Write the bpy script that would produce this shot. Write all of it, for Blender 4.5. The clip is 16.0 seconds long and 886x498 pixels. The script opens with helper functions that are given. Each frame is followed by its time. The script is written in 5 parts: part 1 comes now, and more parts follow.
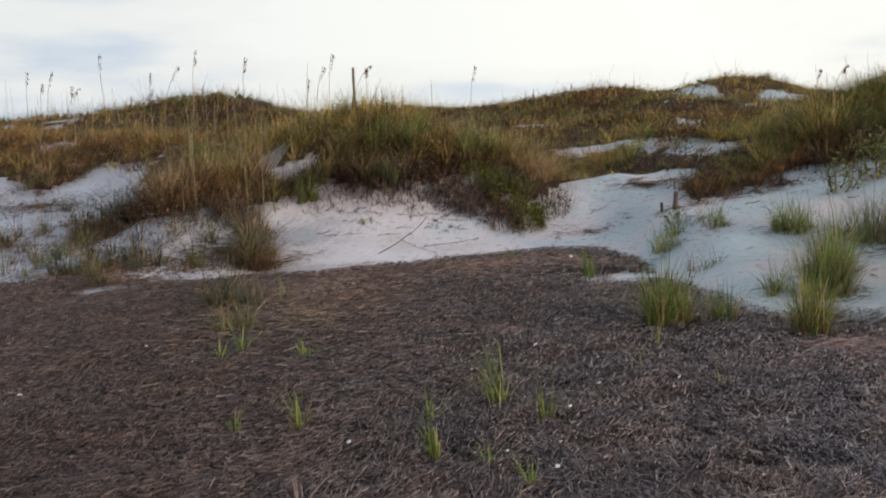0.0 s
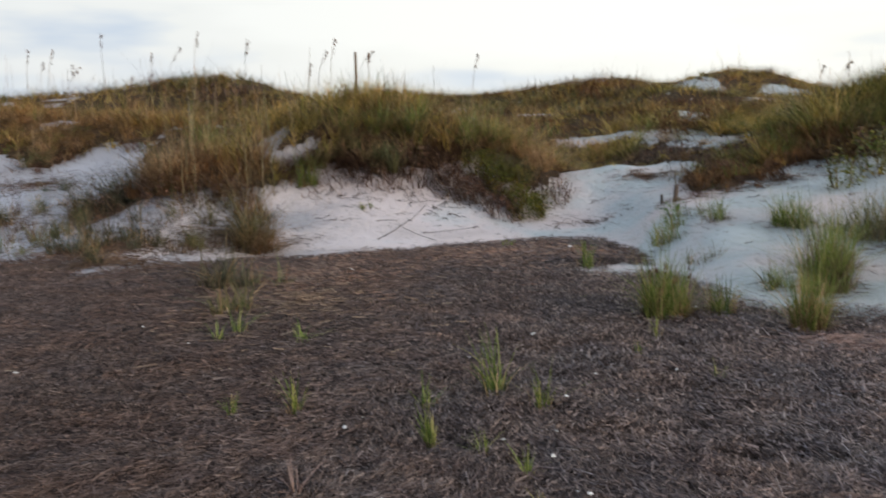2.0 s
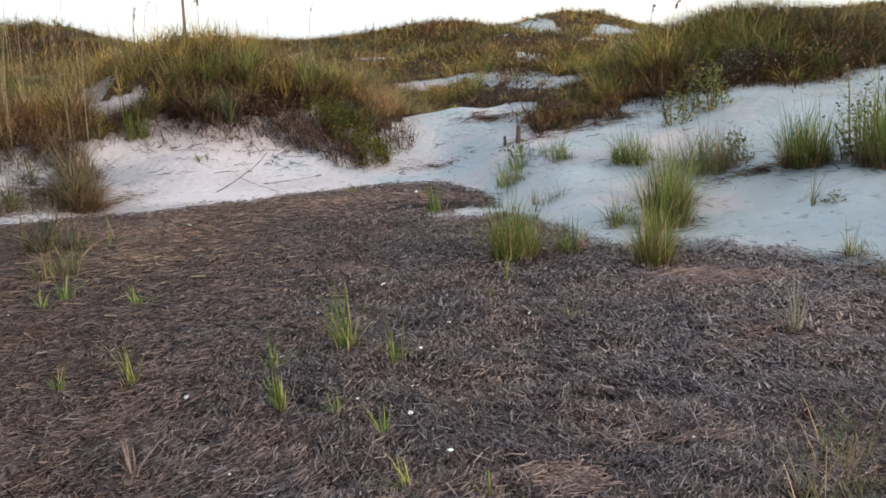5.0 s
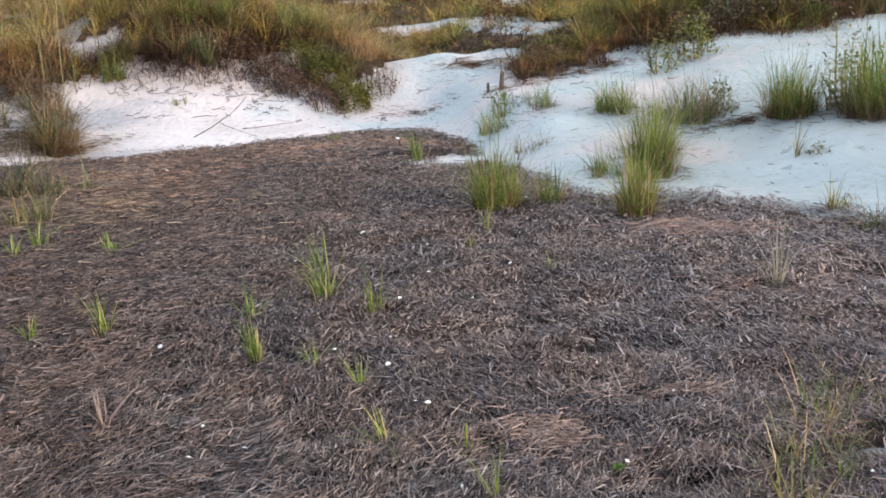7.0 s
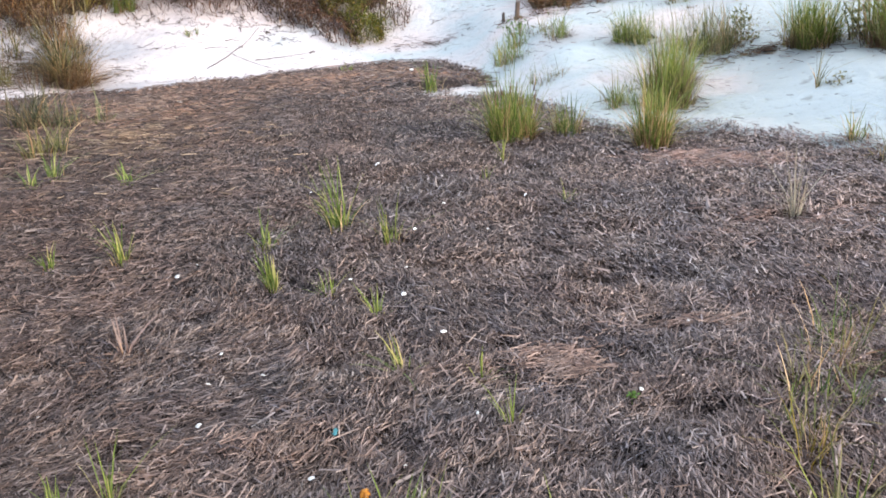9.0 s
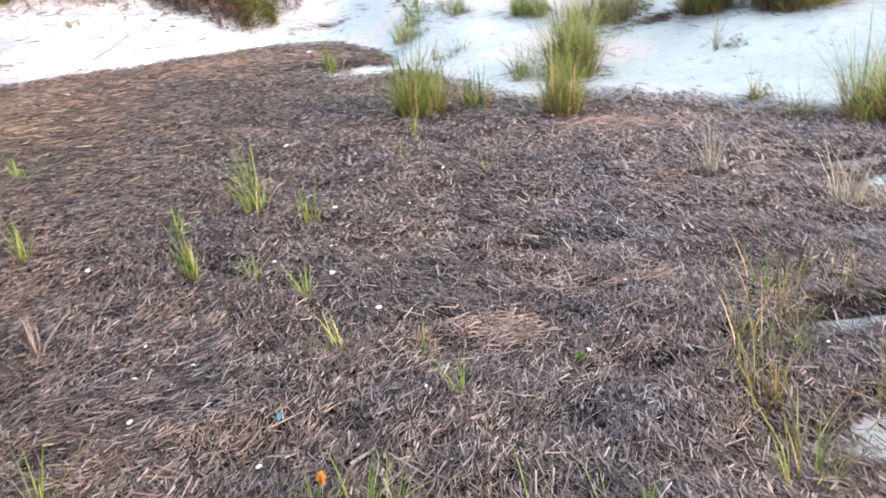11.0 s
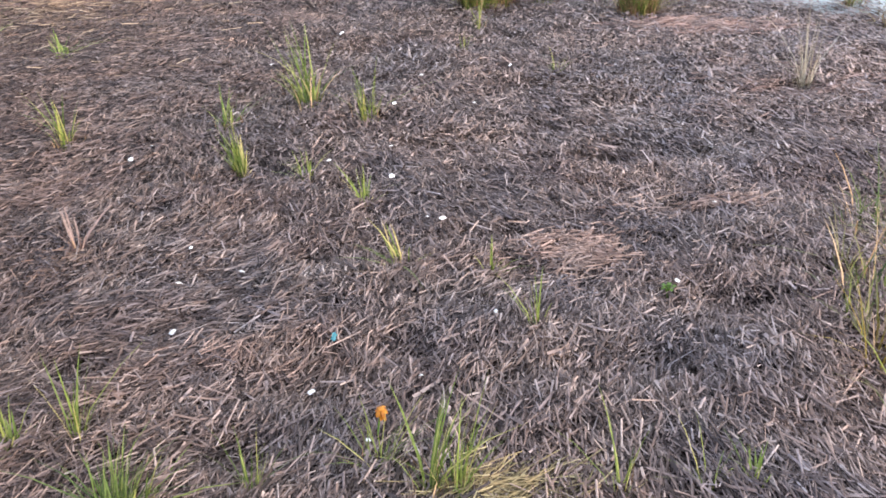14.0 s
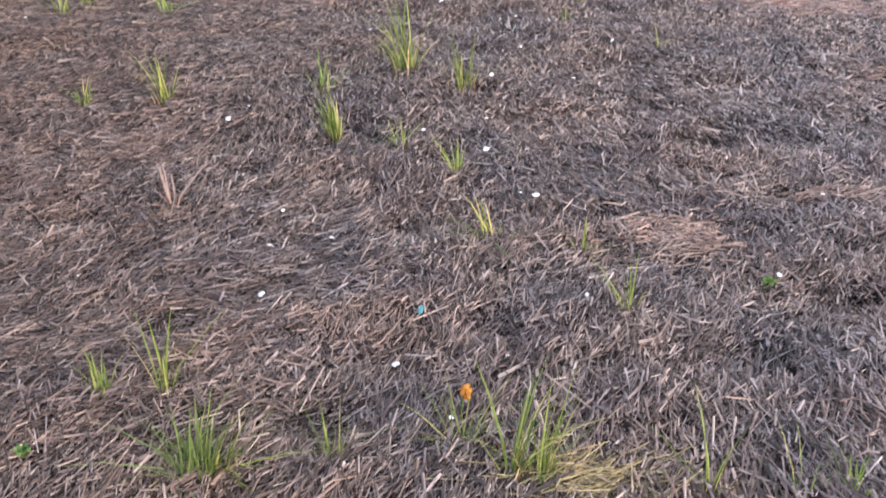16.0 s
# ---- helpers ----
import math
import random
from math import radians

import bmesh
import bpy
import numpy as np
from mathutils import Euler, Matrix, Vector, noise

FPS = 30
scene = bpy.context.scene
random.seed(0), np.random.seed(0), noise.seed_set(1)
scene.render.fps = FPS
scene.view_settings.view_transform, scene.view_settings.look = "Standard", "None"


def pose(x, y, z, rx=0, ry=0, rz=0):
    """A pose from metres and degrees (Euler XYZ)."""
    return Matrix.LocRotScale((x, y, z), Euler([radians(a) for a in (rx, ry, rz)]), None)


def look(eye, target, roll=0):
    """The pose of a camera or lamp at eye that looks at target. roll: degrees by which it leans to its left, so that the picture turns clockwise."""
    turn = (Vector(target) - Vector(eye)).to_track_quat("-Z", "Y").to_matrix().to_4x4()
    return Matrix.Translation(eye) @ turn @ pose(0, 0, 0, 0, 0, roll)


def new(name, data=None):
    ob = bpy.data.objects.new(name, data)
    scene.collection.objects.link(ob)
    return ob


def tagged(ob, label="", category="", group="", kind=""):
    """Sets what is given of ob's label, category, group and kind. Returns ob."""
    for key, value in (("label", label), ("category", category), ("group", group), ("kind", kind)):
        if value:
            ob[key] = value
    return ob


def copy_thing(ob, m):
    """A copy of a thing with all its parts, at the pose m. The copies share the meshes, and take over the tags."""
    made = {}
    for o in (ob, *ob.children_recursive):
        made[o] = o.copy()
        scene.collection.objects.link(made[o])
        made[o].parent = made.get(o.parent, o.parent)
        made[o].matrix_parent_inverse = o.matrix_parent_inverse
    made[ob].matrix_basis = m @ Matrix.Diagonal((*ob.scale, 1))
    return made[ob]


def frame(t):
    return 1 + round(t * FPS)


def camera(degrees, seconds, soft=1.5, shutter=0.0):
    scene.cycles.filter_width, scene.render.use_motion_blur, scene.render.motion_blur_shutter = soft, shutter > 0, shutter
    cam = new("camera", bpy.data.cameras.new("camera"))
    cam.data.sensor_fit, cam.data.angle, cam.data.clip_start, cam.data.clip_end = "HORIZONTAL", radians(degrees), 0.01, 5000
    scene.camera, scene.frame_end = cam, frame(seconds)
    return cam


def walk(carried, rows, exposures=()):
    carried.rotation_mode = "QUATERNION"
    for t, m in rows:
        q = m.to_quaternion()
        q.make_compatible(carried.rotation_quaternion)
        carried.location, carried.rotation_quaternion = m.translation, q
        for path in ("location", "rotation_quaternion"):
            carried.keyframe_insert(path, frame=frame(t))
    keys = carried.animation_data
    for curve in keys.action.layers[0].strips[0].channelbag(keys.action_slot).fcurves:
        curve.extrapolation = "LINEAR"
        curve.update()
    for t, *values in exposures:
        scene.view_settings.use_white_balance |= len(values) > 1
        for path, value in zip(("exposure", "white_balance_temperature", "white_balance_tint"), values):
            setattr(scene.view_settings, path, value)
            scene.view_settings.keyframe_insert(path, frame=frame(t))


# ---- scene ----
cam = camera(50.0, 16.0, soft=1.7, shutter=0.5)
WALK = [
    (0, look((-0.0011, -0.3457, 1.5327), (-0.6929, 3.5681, 1.0818), -2.799)),
    (0.5, look((0.0042, -0.3460, 1.5245), (-0.8027, 3.5325, 0.9712), -2.247)),
    (1, look((-0.0169, -0.3543, 1.5471), (-0.8586, 3.5219, 1.0307), -0.672)),
    (1.5, look((-0.0153, -0.3541, 1.5369), (-0.8888, 3.5341, 1.1929), -1.230)),
    (2, look((-0.0146, -0.3305, 1.5297), (-0.6990, 3.5782, 1.0259), -1.519)),
    (2.5, look((0.0065, -0.3099, 1.5338), (-0.4831, 3.6177, 0.9552), -1.999)),
    (3, look((0.0180, -0.2799, 1.4822), (-0.4288, 3.6191, 0.7088), -0.740)),
    (3.5, look((-0.0559, -0.1758, 1.5021), (-0.2399, 3.7367, 0.6905), -1.590)),
    (3.7, look((-0.1131, -0.1910, 1.4963), (-0.1928, 3.7383, 0.7518), -2.795)),
    (5.8, look((-0.0021, -0.0277, 1.5184), (0.0066, 3.8987, 0.7543), -2.134)),
    (6, look((-0.0207, -0.0256, 1.5082), (0.0772, 3.8893, 0.6932), -1.957)),
    (6.5, look((-0.0305, -0.0163, 1.4945), (0.0300, 3.8820, 0.6004), -1.795)),
    (7, look((-0.0262, 0.0000, 1.5005), (-0.0093, 3.8810, 0.5324), -1.964)),
    (7.5, look((-0.0447, 0.0066, 1.5086), (-0.1063, 3.8876, 0.5424), -1.789)),
    (8, look((-0.0396, 0.0103, 1.4935), (-0.0614, 3.8687, 0.4387), -1.707)),
    (8.5, look((-0.0367, 0.0040, 1.4861), (-0.0481, 3.8411, 0.3563), -2.185)),
    (8.7, look((-0.0344, -0.0000, 1.4864), (-0.0940, 3.8193, 0.2992), -2.327)),
    (10.8, look((-0.1158, 0.0612, 1.4448), (0.1447, 3.8294, 0.1285), -1.964)),
    (11, look((-0.1548, 0.0945, 1.4034), (0.2090, 3.8570, 0.0952), -3.660)),
    (11.5, look((-0.2423, 0.2132, 1.3893), (0.4624, 3.8666, -0.0789), -0.525)),
    (12, look((-0.1809, 0.3367, 1.3767), (0.3563, 4.0507, -0.0082), -1.509)),
    (12.5, look((-0.1950, 0.3941, 1.3413), (0.3748, 4.0567, -0.1625), -2.421)),
    (13, look((-0.2079, 0.4159, 1.3529), (0.3885, 4.0113, -0.2954), -1.923)),
    (13.5, look((-0.2328, 0.4164, 1.3476), (0.1740, 4.0178, -0.3450), -1.625)),
    (14, look((-0.2274, 0.4052, 1.3474), (-0.0637, 4.0180, -0.3617), -1.728)),
    (14.5, look((-0.2438, 0.4042, 1.3447), (-0.1325, 4.0227, -0.3566), -0.206)),
    (15, look((-0.2390, 0.3863, 1.3678), (-0.2585, 4.0516, -0.2339), -1.043)),
    (15.5, look((-0.2334, 0.4088, 1.3551), (-0.3920, 4.0502, -0.2926), -1.243)),
    (16, look((-0.2559, 0.4547, 1.3400), (-0.4372, 4.0156, -0.4730), -0.688)),
]
walk(cam, WALK, exposures=[(0.0, -1.24, 6480, 6), (2.0, -1.18, 6480, 6), (3.0, -1.36, 6430, 6), (3.7, -0.85, 6440, 5.5), (5.8, -0.64, 6460, 5.5), (7.0, -0.22, 6450, 5.5), (8.5, 0.08, 6430, 6.5), (11.0, 0.45, 6460, 8.5), (12.5, 0.46, 6400, 10), (16.0, 0.42, 6370, 12)])

# ---- light ----
SUN_ELEV, SUN_TURN = radians(11), radians(135)
world = bpy.data.worlds.new("sky")
scene.world = world
world.use_nodes = True
wn, wl = world.node_tree.nodes, world.node_tree.links
wn.clear()
sky = wn.new("ShaderNodeTexSky")
sky.sky_type, sky.sun_disc = "NISHITA", False
sky.sun_elevation, sky.sun_rotation = SUN_ELEV, SUN_TURN
sky.air_density, sky.dust_density, sky.ozone_density = 1.0, 3.0, 1.5
coord = wn.new("ShaderNodeTexCoord")
stretch = wn.new("ShaderNodeMapping")
stretch.inputs["Scale"].default_value = (1.0, 1.0, 5.0)
clouds = wn.new("ShaderNodeTexNoise")
clouds.inputs["Scale"].default_value, clouds.inputs["Detail"].default_value = 1.6, 6
cover = wn.new("ShaderNodeMapRange")
cover.inputs["From Min"].default_value, cover.inputs["From Max"].default_value = 0.36, 0.62
cover.inputs["To Min"].default_value, cover.inputs["To Max"].default_value = 0.75, 1.0
blend = wn.new("ShaderNodeMix")
blend.data_type = "RGBA"
lit = wn.new("ShaderNodeVectorMath")
lit.operation = "DOT_PRODUCT"
lit.inputs[1].default_value = (0.62, 0.74, 0.26)  # the brightest bank of cloud
glow = wn.new("ShaderNodeValToRGB")
glow.color_ramp.elements[0].position, glow.color_ramp.elements[0].color = 0.0, (0.42, 0.49, 0.64, 1)
glow.color_ramp.elements[1].position, glow.color_ramp.elements[1].color = 1.0, (1.0, 0.98, 0.94, 1)
half = wn.new("ShaderNodeMapRange")
half.inputs["From Min"].default_value, half.inputs["From Max"].default_value = -1.0, 0.8
bright = wn.new("ShaderNodeVectorMath")
bright.operation = "SCALE"
bright.inputs["Scale"].default_value = 24.5
wl.new(coord.outputs["Generated"], lit.inputs[0])
wl.new(lit.outputs["Value"], half.inputs["Value"])
wl.new(half.outputs["Result"], glow.inputs["Fac"])
gaps = wn.new("ShaderNodeValToRGB")  # blue between the clouds
gaps.color_ramp.elements[0].position, gaps.color_ramp.elements[0].color = 0.40, (0.50, 0.67, 0.98, 1)
gaps.color_ramp.elements[1].position, gaps.color_ramp.elements[1].color = 0.55, (1.0, 1.0, 1.0, 1)
deck = wn.new("ShaderNodeVectorMath")
deck.operation = "MULTIPLY"
wl.new(clouds.outputs["Fac"], gaps.inputs["Fac"])
wl.new(glow.outputs["Color"], deck.inputs[0])
wl.new(gaps.outputs["Color"], deck.inputs[1])
wl.new(deck.outputs["Vector"], bright.inputs[0])
wl.new(bright.outputs["Vector"], blend.inputs["B"])
back = wn.new("ShaderNodeBackground")
back.inputs["Strength"].default_value = 0.1
out = wn.new("ShaderNodeOutputWorld")
wl.new(coord.outputs["Generated"], stretch.inputs["Vector"])
wl.new(stretch.outputs["Vector"], clouds.inputs["Vector"])
wl.new(clouds.outputs["Fac"], cover.inputs["Value"])
wl.new(cover.outputs["Result"], blend.inputs["Factor"])
wl.new(sky.outputs["Color"], blend.inputs["A"])
wl.new(blend.outputs["Result"], back.inputs["Color"])
wl.new(back.outputs["Background"], out.inputs["Surface"])
sun = new("sun", bpy.data.lights.new("sun", "SUN"))
sun.data.energy, sun.data.angle, sun.data.color = 5.0, radians(12), (1.0, 0.86, 0.77)
sun.matrix_world = look((math.sin(SUN_TURN) * 50, math.cos(SUN_TURN) * 50, 50 * math.tan(SUN_ELEV)), (0, 0, 0))

# ---- small tools ----
rng = np.random.default_rng(7)


def lattice(x, y, seed=0):
    """Smooth noise over the plan, about -1 to 1."""
    xi, yi = np.floor(x).astype(np.int64), np.floor(y).astype(np.int64)
    fx, fy = x - xi, y - yi
    fx, fy = fx * fx * (3 - 2 * fx), fy * fy * (3 - 2 * fy)

    def h(a, b):
        n = (a * 374761393 + b * 668265263 + seed * 974634777) & 0xFFFFFFFF
        n = ((n ^ (n >> 13)) * 1274126177) & 0xFFFFFFFF
        return ((n ^ (n >> 16)) & 0xFFFF) / 32767.5 - 1

    top = h(xi, yi) * (1 - fx) + h(xi + 1, yi) * fx
    low = h(xi, yi + 1) * (1 - fx) + h(xi + 1, yi + 1) * fx
    return top * (1 - fy) + low * fy


def fractal(x, y, size, seed=0, octaves=3):
    total, amp = 0.0, 1.0
    for k in range(octaves):
        total = total + amp * lattice(x / size * 2**k + 17.3 * k, y / size * 2**k - 9.1 * k, seed + k)
        amp *= 0.5
    return total / (2 - 0.5 ** (octaves - 1))


def smooth(a, b, v):
    t = np.clip((v - a) / (b - a), 0, 1)
    return t * t * (3 - 2 * t)


def mesh_of(name, verts, faces, material, smooth_shade=False):
    """A mesh from vertices (n, 3) and a list of face arrays, each (m, 3) or (m, 4)."""
    me = bpy.data.meshes.new(name)
    me.vertices.add(len(verts))
    me.vertices.foreach_set("co", np.ascontiguousarray(verts, np.float32).ravel())
    loops = np.concatenate([np.asarray(f, np.int32).ravel() for f in faces])
    counts = np.concatenate([np.full(len(f), np.shape(f)[1], np.int32) for f in faces])
    me.loops.add(len(loops))
    me.loops.foreach_set("vertex_index", loops)
    me.polygons.add(len(counts))
    me.polygons.foreach_set("loop_start", np.r_[0, np.cumsum(counts)[:-1]].astype(np.int32))
    me.polygons.foreach_set("loop_total", counts)
    me.polygons.foreach_set("use_smooth", np.full(len(counts), smooth_shade))
    me.materials.append(material)
    me.update(calc_edges=True)
    me.validate()
    return me


def part_mesh(name, me, parent, label=""):
    ob = new(name, me)
    ob.parent = parent
    return tagged(ob, label)


def part(name, bm, material, parent, label=""):
    me = bpy.data.meshes.new(name)
    bm.to_mesh(me)
    bm.free()
    me.materials.append(material)
    return part_mesh(name, me, parent, label)


# ---- plan of the ground ----
EDGE_X = [-30, -12, -9, -7.5, -6.4, -5.4, -4.6, -3.8, -2.7, -1.7, -0.9, -0.1, 0.3, 0.62, 0.95, 1.2, 1.9, 2.5, 2.9, 3.3, 4.2, 6, 30]
EDGE_Y = [14, 12.6, 12.1, 11.4, 10.5, 11.1, 12.0, 11.85, 12.35, 12.9, 13.4, 13.1, 12.0, 10.1, 8.6, 7.8, 7.4, 7.05, 6.4, 5.5, 4.2, 2.8, -4]
SLOPE = math.tan(radians(1.0))
# Dunes: centre, half widths, turn in degrees, height.
DUNES = [
    (-4.6, 17.3, 2.4, 2.1, 10, 1.43),
    (-2.3, 15.8, 1.3, 1.1, -20, 0.60),
    (-6.5, 14.4, 1.2, 1.4, 0, 0.45),
    (-9.0, 19.5, 4.0, 2.6, 0, 0.95),
    (-15.5, 20.5, 5.0, 3.2, 0, 1.35),
    (-12.0, 28.0, 5.0, 3.0, 0, 1.68),
    (-22.0, 27.0, 7.0, 4.5, 0, 1.62),
    (0.0, 15.6, 0.95, 1.0, 0, 0.42),
    (2.9, 14.0, 1.6, 2.4, -15, 0.25),
    (5.9, 18.3, 2.2, 2.8, -25, 0.80),
    (-0.6, 37.0, 4.2, 4.0, 0, 1.25),
    (6.0, 42.0, 3.4, 4.0, 0, 1.6),
    (-9.0, 38.0, 5.0, 4.0, 0, 1.4),
    (3.7, 40.0, 2.0, 2.6, 0, 0.5),
    (13.0, 34.0, 5.0, 6.0, 0, 0.8),
    (0.6, 27.2, 2.6, 1.3, 5, 0.40),
    (3.2, 33.0, 3.2, 1.6, -8, 0.45),
    (-3.0, 29.5, 2.2, 1.3, 0, 0.35),
    (3.0, 21.5, 1.8, 1.2, 10, 0.25),
    (-34.0, 36.0, 9.0, 6.0, 0, 1.6),
    (25.0, 32.0, 8.0, 8.0, 0, 1.4),
]
# The lower border of the growth: metres past the wrack.
VEG_X = [-40, -14, -11.6, -10.7, -9.7, -9, -7.6, -7.0, -5.6, -5.1, -4.6, -3.8, -3.0, -2.6, -2.1, -1.7, -1.25, -0.8, -0.3, 0.3, 0.85, 1.15, 2.0, 2.6, 3.2, 3.7, 4.4, 5.2, 6.4, 40]
VEG_S = [5.0, 5.0, 5.0, 6.2, 6.0, 4.8, 3.5, 2.9, 2.7, 3.0, 2.9, 2.85, 2.65, 2.6, 2.2, 1.7, 1.4, 1.9, 3.4, 4.8, 7.6, 5.3, 5.7, 6.6, 7.4, 8.4, 9.6, 10.1, 11.6, 12.5]
# Bare sand among the growth: centre and half widths.
BARE = [(-0.4, 23.3, 1.15, 0.9), (1.15, 21.6, 0.75, 1.9), (1.9, 18.2, 0.85, 1.8), (2.6, 26.3, 0.65, 1.6), (3.4, 37.5, 1.2, 2.4), (5.4, 33.6, 1.2, 1.6), (6.6, 38.0, 1.0, 1.2),
        (-1.9, 29.6, 0.9, 0.9), (-12.5, 20.3, 0.45, 0.8), (-6.1, 16.4, 0.36, 0.6), (-5.5, 15.4, 0.6, 0.55), (-16.0, 23.5, 0.7, 0.5), (-4.4, 28.0, 0.6, 1.0), (0.9, 15.2, 0.5, 0.6)]
# Places where the sand shows through the wrack.
HOLES = [(1.22, 2.2, 0.24, 0.15), (1.60, 2.95, 0.22, 0.11), (1.65, 2.2, 0.36, 0.2), (2.42, 3.65, 0.34, 0.15), (2.9, 4.5, 0.45, 0.16), (0.45, 10.1, 0.85, 0.45), (2.6, 4.9, 0.4, 0.08)]


# Small hollows in the wrack: centre and radius.
HOLLOWS = [(1.74, 4.78, 0.08), (1.95, 3.75, 0.12), (-0.56, 2.56, 0.12), (-0.64, 2.18, 0.08), (0.42, 2.48, 0.10), (-0.25, 2.62, 0.07), (0.72, 2.75, 0.08), (-1.1, 2.6, 0.08), (-0.5, 3.2, 0.07), (0.9, 4.0, 0.1), (-1.7, 3.3, 0.1)]


def blot(x, y, cx, cy, rx, ry):
    return np.exp(-(((x - cx) / rx) ** 2 + ((y - cy) / ry) ** 2))


def past_edge(x, y):
    """Metres beyond the inland border of the wrack."""
    return y - np.interp(x, EDGE_X, EDGE_Y)


def height(x, y):
    x, y = np.asarray(x, float), np.asarray(y, float)
    s = past_edge(x, y)
    z = SLOPE * np.clip(x, -20, 20)
    rise = smooth(-0.3, 4.0, s)
    z = z + 0.42 * rise + 0.75 * smooth(4, 13, s) + 0.55 * smooth(17, 36, y)
    for cx, cy, rx, ry, turn, h in DUNES:
        c, k = math.cos(radians(turn)), math.sin(radians(turn))
        u, v = (c * (x - cx) + k * (y - cy)) / rx, (-k * (x - cx) + c * (y - cy)) / ry
        z = z + h * np.exp(-(u * u + v * v)) * smooth(-0.2, 1.5, s)
    lip = s - np.interp(x, VEG_X, VEG_S) + 0.3 * fractal(x, y, 1.6, 51)  # a low scarp under the roots
    z = z + 0.10 * smooth(-0.05, 0.25, lip) * smooth(-5.4, -4.8, x) * smooth(-0.8, -1.4, x) * smooth(20, 17, y)
    rough = smooth(0.3, 3.0, s)
    z = z + rough * (0.10 * fractal(x, y, 2.3, 3) + 0.035 * fractal(x, y, 0.6, 9) + 0.02 * fractal(x, y, 0.27, 15, 2))
    z = z + smooth(14, 24, s) * 0.35 * fractal(x, y, 7.0, 21)
    z = z - 0.05 * smooth(0.25, -0.25, s)
    return z + 0.012 * fractal(x, y, 0.9, 5)


def mat_height(x, y):
    """The top of the wrack mat."""
    x, y = np.asarray(x, float), np.asarray(y, float)
    dip = sum(0.075 * blot(x, y, hx, hy, r, r) for hx, hy, r in HOLLOWS)
    thick = 0.055 + (0.036 * fractal(x, y, 0.5, 31, 3) + 0.026 * fractal(x, y, 0.15, 41, 2)) * (1 - 0.45 * smooth(3.6, 6.0, y)) - dip
    thick = thick * (0.3 + 0.7 * smooth(0.0, -2.5, past_edge(x, y)))
    return height(x, y) + np.maximum(thick, 0.014)


def growth(x, y):
    """How thickly the dune is overgrown, 0 to 1."""
    s = past_edge(x, y) - np.interp(x, VEG_X, VEG_S) + (0.7 - 0.4 * smooth(-5.6, -4.8, x)) * fractal(x, y, 1.6, 51)
    thick = smooth(-0.1, 0.6, s) * smooth(-0.72, -0.36, fractal(x, y, 2.6, 61) + 0.3 * smooth(20, 16, y) + 0.5 * blot(x, y, -13.0, 26.1, 1.8, 1.4))
    for patch in BARE:
        thick = thick * (1 - np.clip(2.4 * (blot(x, y, *patch) - 0.18) * (1 + 0.8 * fractal(x, y, 0.5, 141)), 0, 0.97))
    return thick


# ---- materials ----
def shader(name, roughness=0.8, **sockets):
    m = bpy.data.materials.new(name)
    m.use_nodes = True
    b = m.node_tree.nodes["Principled BSDF"]
    b.inputs["Roughness"].default_value = roughness
    b.inputs["Specular IOR Level"].default_value = sockets.get("specular", 0.25)
    return m, m.node_tree.nodes, m.node_tree.links, b


def ramp(nodes, stops):
    r = nodes.new("ShaderNodeValToRGB")
    while len(r.color_ramp.elements) < len(stops):
        r.color_ramp.elements.new(0.5)
    for e, (at, colour) in zip(r.color_ramp.elements, stops):
        e.position, e.color = at, (*colour, 1)
    return r


def noise_node(nodes, links, scale, detail=4, vector=None):
    n = nodes.new("ShaderNodeTexNoise")
    n.inputs["Scale"].default_value, n.inputs["Detail"].default_value = scale, detail
    if vector:
        links.new(vector, n.inputs["Vector"])
    return n


def mixed(nodes, links, factor, a, b, how="MIX"):
    m = nodes.new("ShaderNodeMix")
    m.data_type, m.blend_type = "RGBA", how
    for key, v in (("Factor", factor), ("A", a), ("B", b)):
        sock = next(i for i in m.inputs if i.name == key and i.enabled)
        if isinstance(v, (int, float)):
            sock.default_value = v
        elif isinstance(v, tuple):
            sock.default_value = (*v, 1)
        else:
            links.new(v, sock)
    return next(o for o in m.outputs if o.enabled)


def bumped(nodes, links, b, source, strength, distance):
    bump = nodes.new("ShaderNodeBump")
    bump.inputs["Strength"].default_value, bump.inputs["Distance"].default_value = strength, distance
    links.new(source, bump.inputs["Height"])
    links.new(bump.outputs["Normal"], b.inputs["Normal"])


